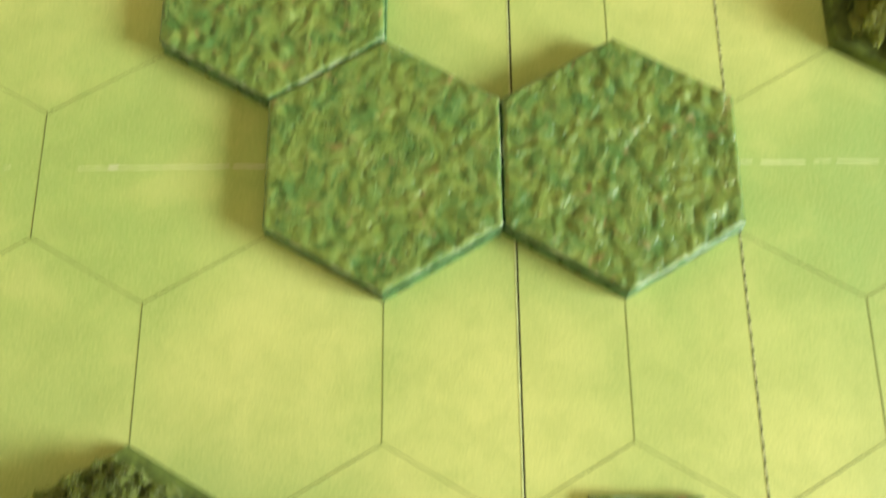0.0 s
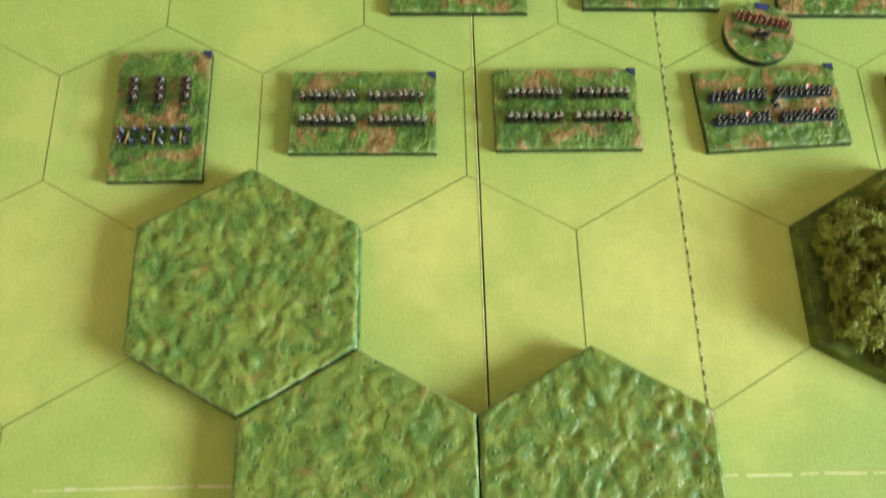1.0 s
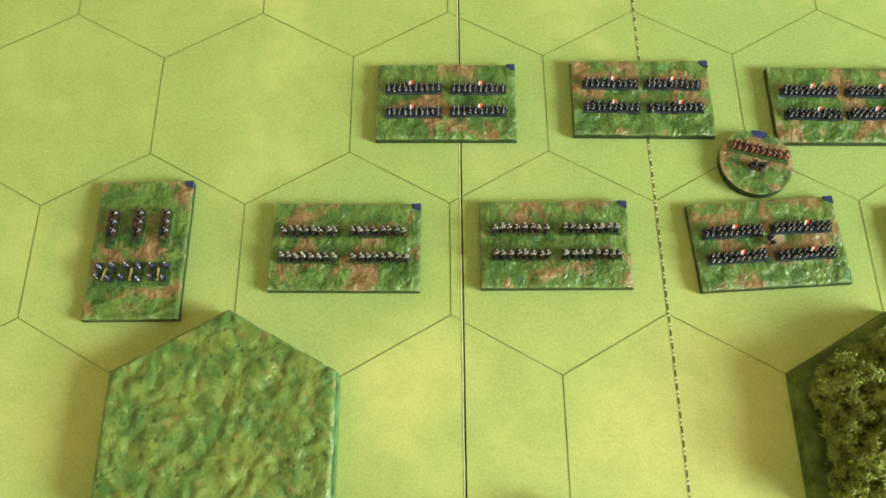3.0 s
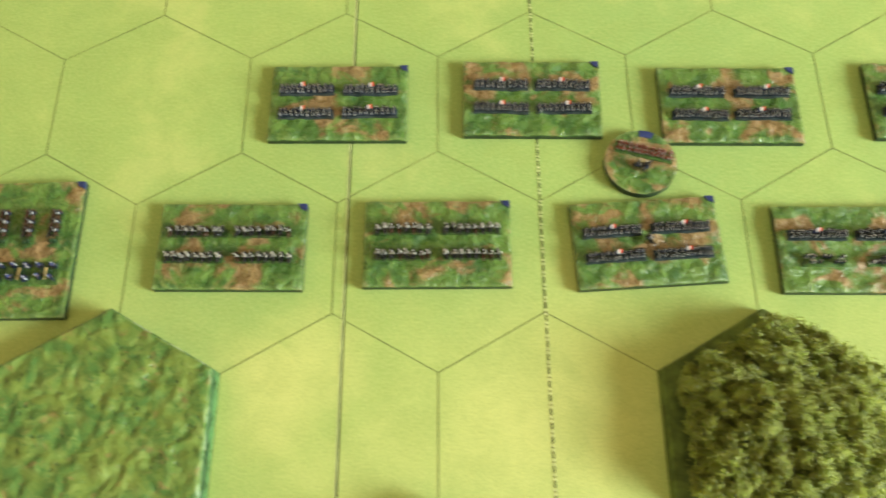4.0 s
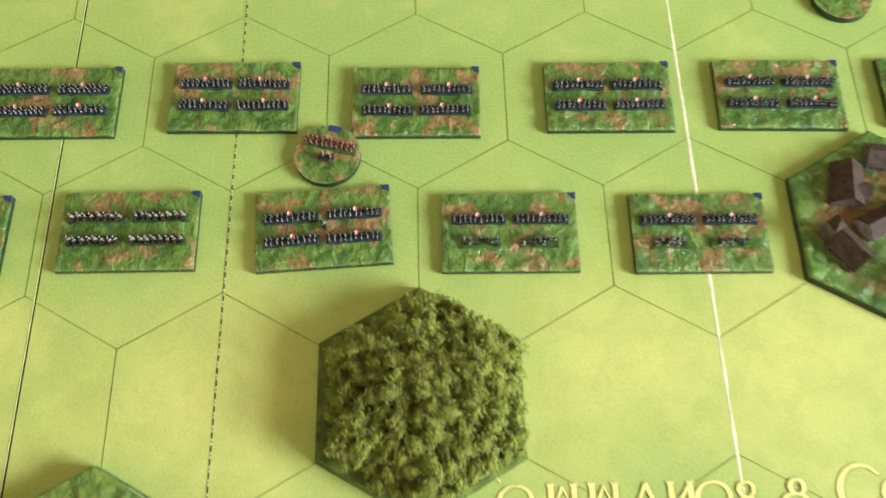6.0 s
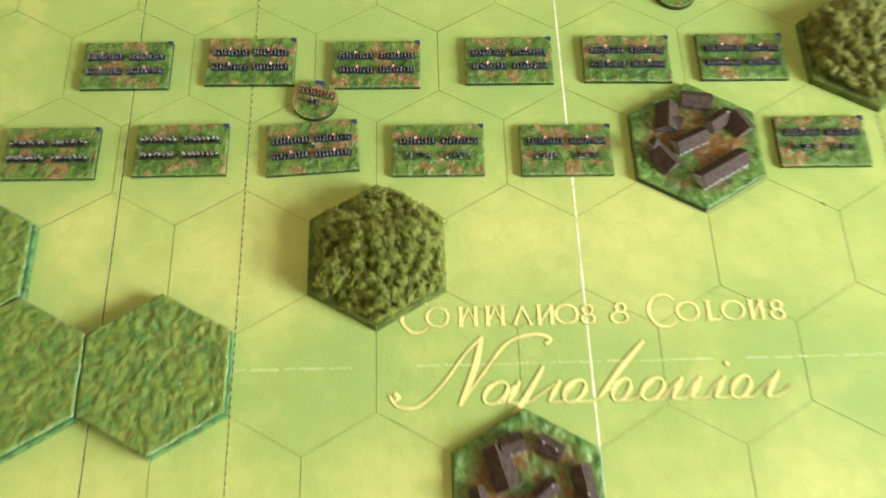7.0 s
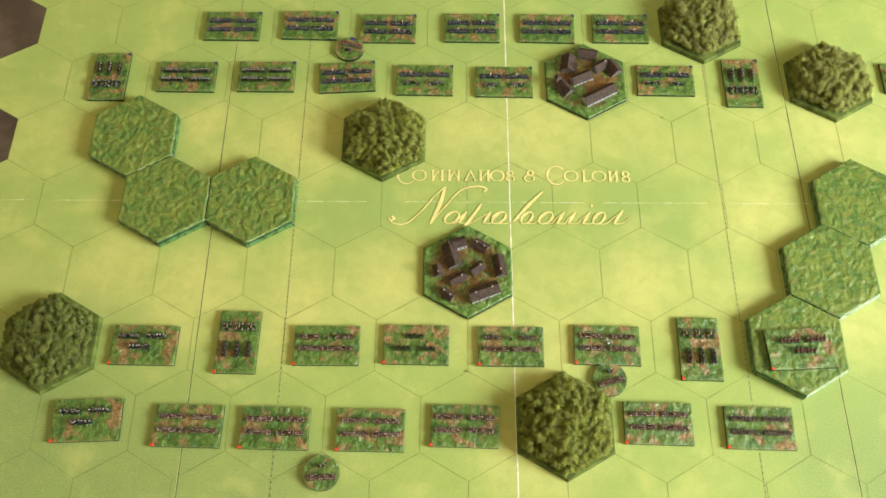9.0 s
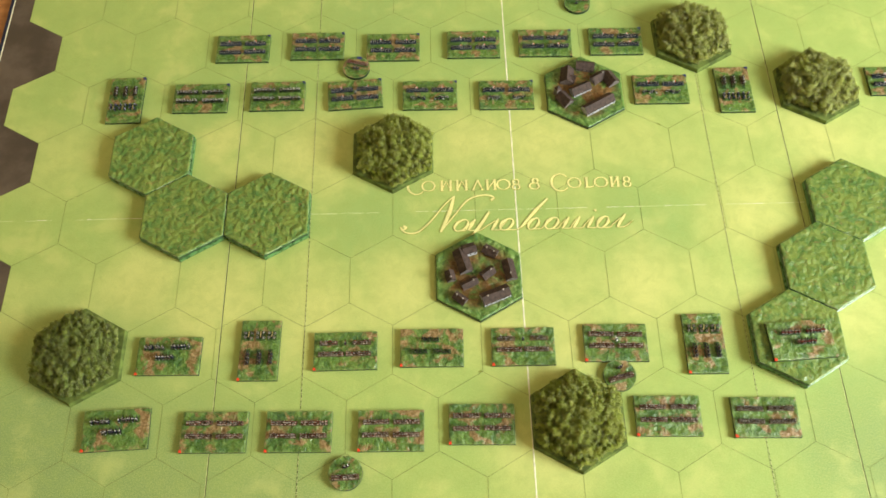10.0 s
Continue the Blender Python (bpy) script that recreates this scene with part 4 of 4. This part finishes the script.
FLESH = plain("pale_paint", (0.36, 0.24, 0.17), 0.5, 0.4, 0.15, 700)
foot_french = foot_data(BLUE, BLUE, BLACK, WHITE)
foot_light = (foot_data(BLUE, WHITE, BLACK, WHITE, WHITE, BAY, 1.7), foot_data(BLUE, GREY, BLACK, PALE_GREY, WHITE, PALE_GREY, 1.3), foot_data(BLUE, BLUE, BLACK, WHITE, BAY))
crew_french = foot_data(BLUE, BLUE, COAT_LIGHT, WHITE)
foot_guard = foot_data(RED, GREY, RED, WHITE)
foot_red = (foot_data(RED, GREY, BAY, PALE_GREY, WHITE, PALE_GREY), foot_data(RED, GREY, BLACK, WHITE, WHITE, BAY, 1.4), foot_data(DULL_RED, BAY, BAY, PALE_GREY, WHITE, GREY), foot_data(DULL_RED, GREY, BLACK, WHITE, WHITE, PALE_GREY))
foot_dark = foot_data(GREY, BAY, BLACK, PALE_GREY, WHITE, GREY)
foot_brown = (foot_dark, foot_data(GREY, BLACK, BLACK, WHITE, WHITE, BAY, 1.5), foot_data(BAY, GREY, BAY, BAY, PALE_GREY, GREY))
foot_rifle = (foot_data(RIFLE_GREEN, RIFLE_GREEN, BLACK, RIFLE_GREEN, BLACK), foot_data(RIFLE_GREEN, STRIP_GREEN, BLACK, GREY, GREY, STRIP_GREEN))
horse_french = horse_data(BLUE, BLACK, BLACK, PALE_GREY)
horse_steel = (horse_data(BLACK, BLACK, STEEL, BLACK), horse_data(GREY, BLACK, STEEL, PALE_GREY), horse_data(BLACK, BAY, BLACK, WHITE), horse_data(GREY, BLACK, BLACK, WHITE))
horse_hussar = (horse_data(BLUE, BLACK, BLACK, WHITE), horse_data(BLUE, BAY, GREY, WHITE), horse_data(GREY, BLACK, BLACK, WHITE), horse_data(BLUE, BLACK, WHITE, BLACK))
horse_red = (horse_data(RED, BAY, BLACK, WHITE), horse_data(DULL_RED, BAY, BAY, PALE_GREY), horse_data(RED, BLACK, BLACK, BLACK))
horse_grey = horse_data(BLUE, WHITE, BLACK, WHITE)
horse_officer = horse_data(BLUE, BAY, BLACK, WHITE)
horse_driver = horse_data(BLUE, BAY, BLACK, GREY)
horse_bare = horse_data(BLUE, BAY, BLACK, WHITE, False)
horse_black = horse_data(BLUE, BLACK, BLACK, WHITE, False)


def gun_data():
    k = Mesh()
    k.loft([[(math.cos(a) * r * MM, y * MM, (1.05 + math.sin(a) * r) * MM) for a in np.linspace(0, 2 * math.pi, 9)[:-1]] for y, r in ((0.9, 0.12), (0.85, 0.24), (0.0, 0.25), (-1.6, 0.17), (-1.7, 0.22), (-1.9, 0.2))], 0)
    for s in (-1, 1):
        x0 = s * 0.72
        ring = [[((x0 + dx) * MM, math.cos(a) * r * MM, (0.75 + math.sin(a) * r) * MM) for a in np.linspace(0, 2 * math.pi, 15)[:-1]] for dx, r in ((-0.08, 0.52), (-0.08, 0.75), (0.08, 0.75), (0.08, 0.52), (-0.08, 0.52))]
        k.loft(ring, 1, False)
        for a in np.linspace(0, math.pi, 5)[:-1]:
            c, d = math.cos(a) * 0.6, math.sin(a) * 0.6
            k.loft([[((x0 + u) * MM, (q * c + v * d) * MM, (0.75 + q * d - v * c) * MM) for u, v in ((-0.05, -0.05), (0.05, -0.05), (0.05, 0.05), (-0.05, 0.05))] for q in (-1, 1)], 1)
    k.box(-0.7 * MM, 0.7 * MM, -0.1 * MM, 0.1 * MM, 0.65 * MM, 0.85 * MM, 1)
    k.loft([[(sx * 0.2 * MM, y * MM, (z + dz) * MM) for sx, dz in ((-1, -0.12), (1, -0.12), (1, 0.12), (-1, 0.12))] for y, z in ((-0.4, 0.9), (2.3, 0.15))], 1)
    k.v = [(x * 1.35, y * 1.25, z * 1.3) for x, y, z in k.v]
    return k.data("cannon", [BRASS, RIFLE_GREEN])


def limber_data():
    k = Mesh()
    k.box(-0.6 * MM, 0.6 * MM, -0.5 * MM, 0.5 * MM, 0.8 * MM, 1.5 * MM, 0, 0.06 * MM)
    for s in (-1, 1):
        k.loft([[((s * 0.75 + dx) * MM, math.cos(a) * 0.65 * MM, (0.65 + math.sin(a) * 0.65) * MM) for a in np.linspace(0, 2 * math.pi, 13)[:-1]] for dx in (-0.09, 0.09)], 0)
    k.box(-0.08 * MM, 0.08 * MM, -5.2 * MM, -0.4 * MM, 0.8 * MM, 0.95 * MM, 0)
    return k.data("limber", [RIFLE_GREEN])


gun, limber = gun_data(), limber_data()


def footing(wide, deep, paint):
    k = Mesh()
    k.loft([[(sx * (wide / 2 - c) * MM, sy * (deep / 2 - c) * MM, z) for sx, sy in ((-1, -1), (1, -1), (1, 1), (-1, 1))] for z, c in ((-0.0004, 0.0), (0.00035, 0.1), (0.0005, 0.3))])
    return k.data("figure_strip", [paint])


strips = {size: footing(*size, DARK_STRIP if size == (16.6, 3.2) else STRIP_GREEN) for size in ((6.8, 6.2), (16.6, 3.2), (13.2, 3.0), (16.6, 2.6), (11.8, 3.2), (10.6, 3.4), (9.6, 3.4), (16.8, 3.8))}


brown_strips = {size: footing(*size, STRIP_BROWN) for size in strips}


def pole_and_flag(parent, x, z, colours):
    k = Mesh()
    k.post(x * MM, 0, [(0.0003, 0.07 * MM, 0.07 * MM), (z * MM, 0.06 * MM, 0.06 * MM)], 5, 3)
    # three folds, each hanging a little lower than the one at the pole
    folds = ((0.1, 0.6, 0.0), (-0.55, 0.15, -0.2), (-0.95, -0.5, -0.7))
    for i, (a, b, drop) in enumerate(folds):
        x0, x1, top = (x + a) * MM, (x + b) * MM, (z + drop) * MM
        low, y0, y1 = top - 1.1 * MM, -0.05 * MM * i, (0.12 - 0.05 * i) * MM
        k.loft([[(x0, y0, low), (x1, y1, low + 0.1 * MM), (x1, y1 + 0.65 * MM, top), (x0, y0 + 0.6 * MM, top - 0.2 * MM)], [(x0, y0 + 0.09 * MM, low), (x1, y1 + 0.09 * MM, low + 0.1 * MM), (x1, y1 + 0.74 * MM, top + 0.05 * MM), (x0, y0 + 0.69 * MM, top - 0.15 * MM)]], 2 - i)
    return part("flag", k.data("flag", [*colours, GREY]), parent)


def ranks(root, x, y, size, figure, files, deep, rng, turn=0, flag=None, gaps=()):
    """A cast strip of little figures in one or more ranks."""
    base = part("figure_strip", (brown_strips if figure in (foot_red, foot_brown) else strips)[size], root, pose(x * MM, y * MM, BASE_H + 0.0001, 0, 0, turn))
    pitch = (size[0] - 0.8) / files
    for j in range(deep):
        for i in range(files):
            if (i, j) in gaps:
                continue
            fx = (i - (files - 1) / 2) * pitch
            fy = (j - (deep - 1) / 2) * 1.45
            part("miniature", figure if not isinstance(figure, tuple) else rng.choice(figure), base, pose((fx + rng.uniform(-0.16, 0.16)) * MM, (fy + rng.uniform(-0.18, 0.18)) * MM, 0.0004, rng.uniform(-4, 4), rng.uniform(-4, 4), rng.uniform(-14, 14)))
    if flag:
        pole_and_flag(base, -0.4 + rng.uniform(-0.8, 1.4), 4.0, flag)
    return base


def corner(root, side, w=0.0402, d=0.0252):
    """The painted corner that marks the army."""
    k = Mesh()
    q = 0.0022 if side > 0 else 0.0018
    x, y = side * (w / 2 + 0.00006), side * (d / 2 + 0.00006)
    if side > 0:
        foot = [(x, y), (x - q * 1.12, y), (x - q * 0.75, y - q * 0.66), (x, y - q)]
    else:
        foot = [(x, y), (x + q, y), (x + q * 0.85, y + q * 0.85), (x, y + q)]
    k.loft([[(a, b, z) for a, b in foot] for z in (BASE_H - 0.0012, BASE_H + 0.00038)])
    return part("corner_marker", k.data("corner_marker", [BRIGHT_BLUE if side > 0 else BRIGHT_RED]), root, label="blue painted corner" if side > 0 else "red painted corner")


TRICOLOUR = (BRIGHT_BLUE, WHITE, BRIGHT_RED)
KINGS = (BRIGHT_RED, WHITE, GREY)
count = 0


def unit(x, y, turn, side, label, build, upright=False, z=0.0002, group=""):
    global count
    count += 1
    rng = random.Random(count)
    root = thing("troop_base", pose(x, y, z, 0, 0, turn), label, "wargame base", group or ("blue-marked troop bases" if side > 0 else "red-marked troop bases"))
    part("slab", slabs[count % 3], root, pose(0, 0, 0, 0, 0, 90 if upright else 180 * (count % 2)))
    corner(root, side, *((0.0252, 0.0402) if upright else (0.0402, 0.0252)))
    build(root, rng)
    return root


def line_foot(figure, flag, turn=0, ys=(3.5, -4.3), xs=(-9.3, 9.3), deep=2, files=10):
    def build(root, rng):
        for y in ys:
            for x in xs:
                ranks(root, x + rng.uniform(-0.3, 0.3), y + rng.uniform(-0.25, 0.25), (16.6, 3.2), figure, files, deep, rng, turn + rng.uniform(-1.2, 1.2), flag)
    return build


def with_officer(build, horse, x, y, turn=0):
    def made(root, rng):
        build(root, rng)
        part("miniature", horse, root, pose(x * MM, y * MM, BASE_H, 0, 0, turn + 20))
    return made


def horse_lines(figure, turn=0):
    def build(root, rng):
        for y in (3.6, -4.0):
            for x in (-9.4, 9.2):
                ranks(root, x + rng.uniform(-0.3, 0.3), y, (16.6, 2.6), figure, 8, 1, rng, turn)
    return build


def foot_and_skirmish(root, rng):
    for x in (-9.3, 9.3):
        ranks(root, x, 3.6, (16.6, 3.2), foot_french, 10, 2, rng, 0, TRICOLOUR)
    for x in (-8.9, 8.4):
        ranks(root, x, -4.0, (11.8, 3.2), foot_light, 7, 2, rng, 0, None, {(rng.randrange(7), j % 2) for j in range(5)})


def guns(front, back, xs, crew, turn):
    def build(root, rng):
        for x in xs:
            g = part("gun_team", strips[(6.8, 6.2)], root, pose(x * MM, front * MM, BASE_H - 0.0001, 0, 0, 90))
            part("cannon", gun, g, pose(0, 0, 0.0003, 0, 0, turn - 90 + rng.uniform(-18, 4)))
            for cx, cy in ((-1.5, 1.9), (1.5, 1.8), (-1.9, -1.7), (1.6, -1.9)):
                part("miniature", crew, g, pose((cx + rng.uniform(-0.3, 0.3)) * MM, (cy + rng.uniform(-0.3, 0.3)) * MM, 0.0003, 0, 0, rng.uniform(0, 360)) @ Matrix.Scale(1.3, 4))
            c = part("limber_team", strips[(10.6, 3.4)], root, pose(x * MM, back * MM, BASE_H - 0.0002, 0, 0, 90))
            part("limber", limber, c, pose((-3.6 if turn == 0 else 3.6) * MM, 0, 0.0003, 0, 0, turn - 90))
            for i in range(3):
                for s in (-0.78, 0.78):
                    hx = -1.0 + i * 2.6
                    part("miniature", horse_driver if s < 0 else rng.choice((horse_black, horse_bare)), c, pose((hx if turn == 0 else -hx) * MM, s * MM, 0.0003, 0, 0, turn - 90 + rng.uniform(-6, 6)))
    return build


def light_horse(figure, places, turn=180):
    def build(root, rng):
        for x, y in places:
            ranks(root, x, y, (13.2, 3.0), figure, 6, 1, rng, turn)
    return build


def rifles(root, rng):
    for x, y, n in ((-1.0, 4.8, 8), (-8.4, -3.1, 8), (6.4, -3.1, 8)):
        ranks(root, x, y, (11.8, 3.2), foot_rifle, n, 2, rng, 180, None, {(rng.randrange(n), 0), (rng.randrange(n), 1)})


def mixed_red(skirmish):
    def build(root, rng):
        for x in (-10.8, 10.4):
            ranks(root, x, 5.1, (11.8, 3.2), skirmish, 7, 2, rng, 180, None, {(rng.randrange(7), j % 2) for j in range(6)})
        for x in (-9.0, 8.2):
            ranks(root, x, -2.4, (16.6, 3.2), foot_red, 10, 2, rng, 180, KINGS if x < 0 else None)
        part("miniature", horse_officer, root, pose(0.0, 4.4 * MM, BASE_H, 0, 0, 180))
    return build


FRENCH = "turf-covered base with ranks of blue miniature foot, blue corner"
for x, y, turn in ((-0.2002, 0.1470, -0.4), (-0.1433, 0.1480, -0.9), (-0.0856, 0.1452, -0.7), (-0.0243, 0.1461, -0.6), (0.0305, 0.1459, -1.4), (0.0844, 0.1460, -0.7)):
    unit(x, y, turn, 1, FRENCH, line_foot(foot_french, TRICOLOUR))
unit(-0.1137, 0.1015, 3.3, 1, "turf base with blue miniature foot and mounted officer, blue corner", with_officer(line_foot(foot_french, TRICOLOUR), horse_french, 0.3, 0.2))
unit(-0.2833, 0.1010, 0.2, 1, "upright turf base with limber teams above three brass guns, blue corner", guns(-7.6, 5.2, (-7.6, -0.6, 6.6), crew_french, 0), True)
unit(-0.2277, 0.1012, -0.6, 1, "turf base with four lines of steel-helmed miniature cavalry, blue corner", horse_lines(horse_steel))
unit(-0.1712, 0.1016, -0.1, 1, "turf base with four lines of dark miniature cavalry, blue corner", horse_lines(horse_steel))
for x, y, turn in ((-0.0583, 0.0991, -0.6), (-0.0018, 0.0979, -0.6), (0.1128, 0.0997, -0.8)):
    unit(x, y, turn, 1, "turf base with blue miniature foot behind loose skirmishers, blue corner", foot_and_skirmish)
unit(0.1670, 0.0979, -0.5, 1, "upright turf base with limber teams and guns, blue corner", guns(-7.6, 5.2, (-7.6, -0.6, 6.6), crew_french, 0), True)
unit(0.2875, 0.1022, -1.0, 1, FRENCH, line_foot(foot_french, TRICOLOUR))

HORSE_RED = "turf base with three short lines of miniature light cavalry, red corner"
unit(-0.2274, -0.1003, -0.8, -1, HORSE_RED, light_horse(horse_hussar, ((-9.2, 4.8), (7.4, 5.2), (-1.8, -1.8))))
unit(-0.2541, -0.1472, 2.1, -1, HORSE_RED, light_horse(horse_hussar, ((-9.2, 4.8), (7.4, 5.2), (-1.8, -1.8))))
unit(0.1720, -0.1026, 3.0, -1, "turf base with brown miniature cavalry on a hill tile, red corner", light_horse(horse_red, ((-6.6, 4.8), (9.4, 4.8), (2.0, -2.0))), z=HILL_H + 0.0006)
for x, y in ((-0.1700, -0.0979), (0.1133, -0.1005)):
    unit(x, y, -0.9, -1, "upright turf base with guns above three limber teams, red corner", guns(9.4, -4.6, (-7.4, 0.2, 7.4), foot_dark, 180), True)
unit(-0.1153, -0.0998, 0.1, -1, "turf base with loose skirmishers before red miniature foot, red corner", mixed_red(foot_red))
unit(-0.0603, -0.0990, -0.8, -1, "turf base with dark green miniature riflemen, red corner", rifles)
unit(-0.0022, -0.0997, -0.4, -1, "turf base with brown skirmishers before red miniature foot, red corner", mixed_red(foot_brown))
BRITISH = "turf-covered base with ranks of red miniature foot, red corner"
unit(0.0568, -0.0986, -1.3, -1, "turf base with red miniature foot and a mounted officer, red corner", with_officer(line_foot(foot_red, KINGS, 180, (5.2, -2.5)), horse_grey, 0.3, 1.4, 180))
for x, y, turn in ((-0.1939, -0.1501, -1.0), (-0.1424, -0.1511, -1.0), (-0.0861, -0.1519, -0.6), (-0.0307, -0.1492, -1.2), (0.0835, -0.1469, -1.3)):
    unit(x, y, turn, -1, BRITISH, line_foot(foot_red, KINGS, 180, (5.1, -2.9)))
unit(0.1428, -0.1493, -1.3, -1, "turf base with ranks of dark grey miniature foot, red corner", line_foot(foot_brown, None, 180, (5.1, -2.9)))


def command(x, y, turn, side, guard, horse, line, rider, z=0.0002):
    global count
    count += 1
    rng = random.Random(count)
    root = thing("command_base", pose(x, y, z, 0, 0, turn), "round turf base with a mounted commander and escort, %s mark" % ("blue" if side > 0 else "red"), "wargame base", "command bases")
    part("disc", discs[0 if side > 0 else 1], root)
    ranks(root, line[0], line[1], (16.8, 3.8), guard, 10, 2, rng, line[2])
    for i, (rx, ry) in enumerate(rider):
        part("miniature", horse, root, pose(rx * MM, ry * MM, BASE_H, 0, 0, 90 + 40 * i))
    if side > 0:
        k = Mesh()
        arc = [radians(a) for a in range(64, 91, 6)]
        foot = [(0.01025 * math.cos(a), 0.01025 * math.sin(a)) for a in arc] + [(0.0082 * math.cos(a), 0.0082 * math.sin(a)) for a in arc[::-1]]
        k.loft([[(a, b, z) for a, b in foot] for z in (BASE_H - 0.001, BASE_H + 0.0002)])
        part("painted_mark", k.data("painted_mark", [BRIGHT_BLUE]), root, label="blue painted rim mark")
    return root


command(-0.1133, 0.1262, 0, 1, foot_guard, horse_french, (1.0, 3.0, -15), ((-1.2, -1.6), (1.0, -2.2)))
command(0.0587, 0.1850, 0, 1, foot_guard, horse_french, (0.5, 2.5, -8), ((-1.0, -2.0),))
command(-0.1132, -0.1770, 0, -1, foot_red, horse_officer, (0.0, -2.6, 182), ((-0.4, 3.2), (1.4, 4.0)))
command(0.0569, -0.1204, 8, -1, foot_red, horse_officer, (0.4, -1.6, 186), ((-0.2, 4.2), (1.5, 4.6)))

# crumbs of foliage fallen on the board
crumb_v, crumb_f = ball(1)
for n, (x, y) in enumerate(((-0.0295, -0.1152), (0.1081, 0.0693))):
    r = np.random.RandomState(40 + n)
    k = Mesh()
    k.add([tuple(v) for v in crumb_v * r.uniform(0.6, 1.4, (len(crumb_v), 1)) * np.array((0.0008, 0.0005, 0.00035))], [tuple(f) for f in crumb_f.tolist()])
    tagged(new("foliage_crumb", k.data("foliage_crumb", [FOLIAGE])), "tiny dark green foliage crumb lying on the board", "crumb", "foliage crumbs").matrix_basis = pose(x, y, 0.0004, 0, 0, 30 + 70 * n)
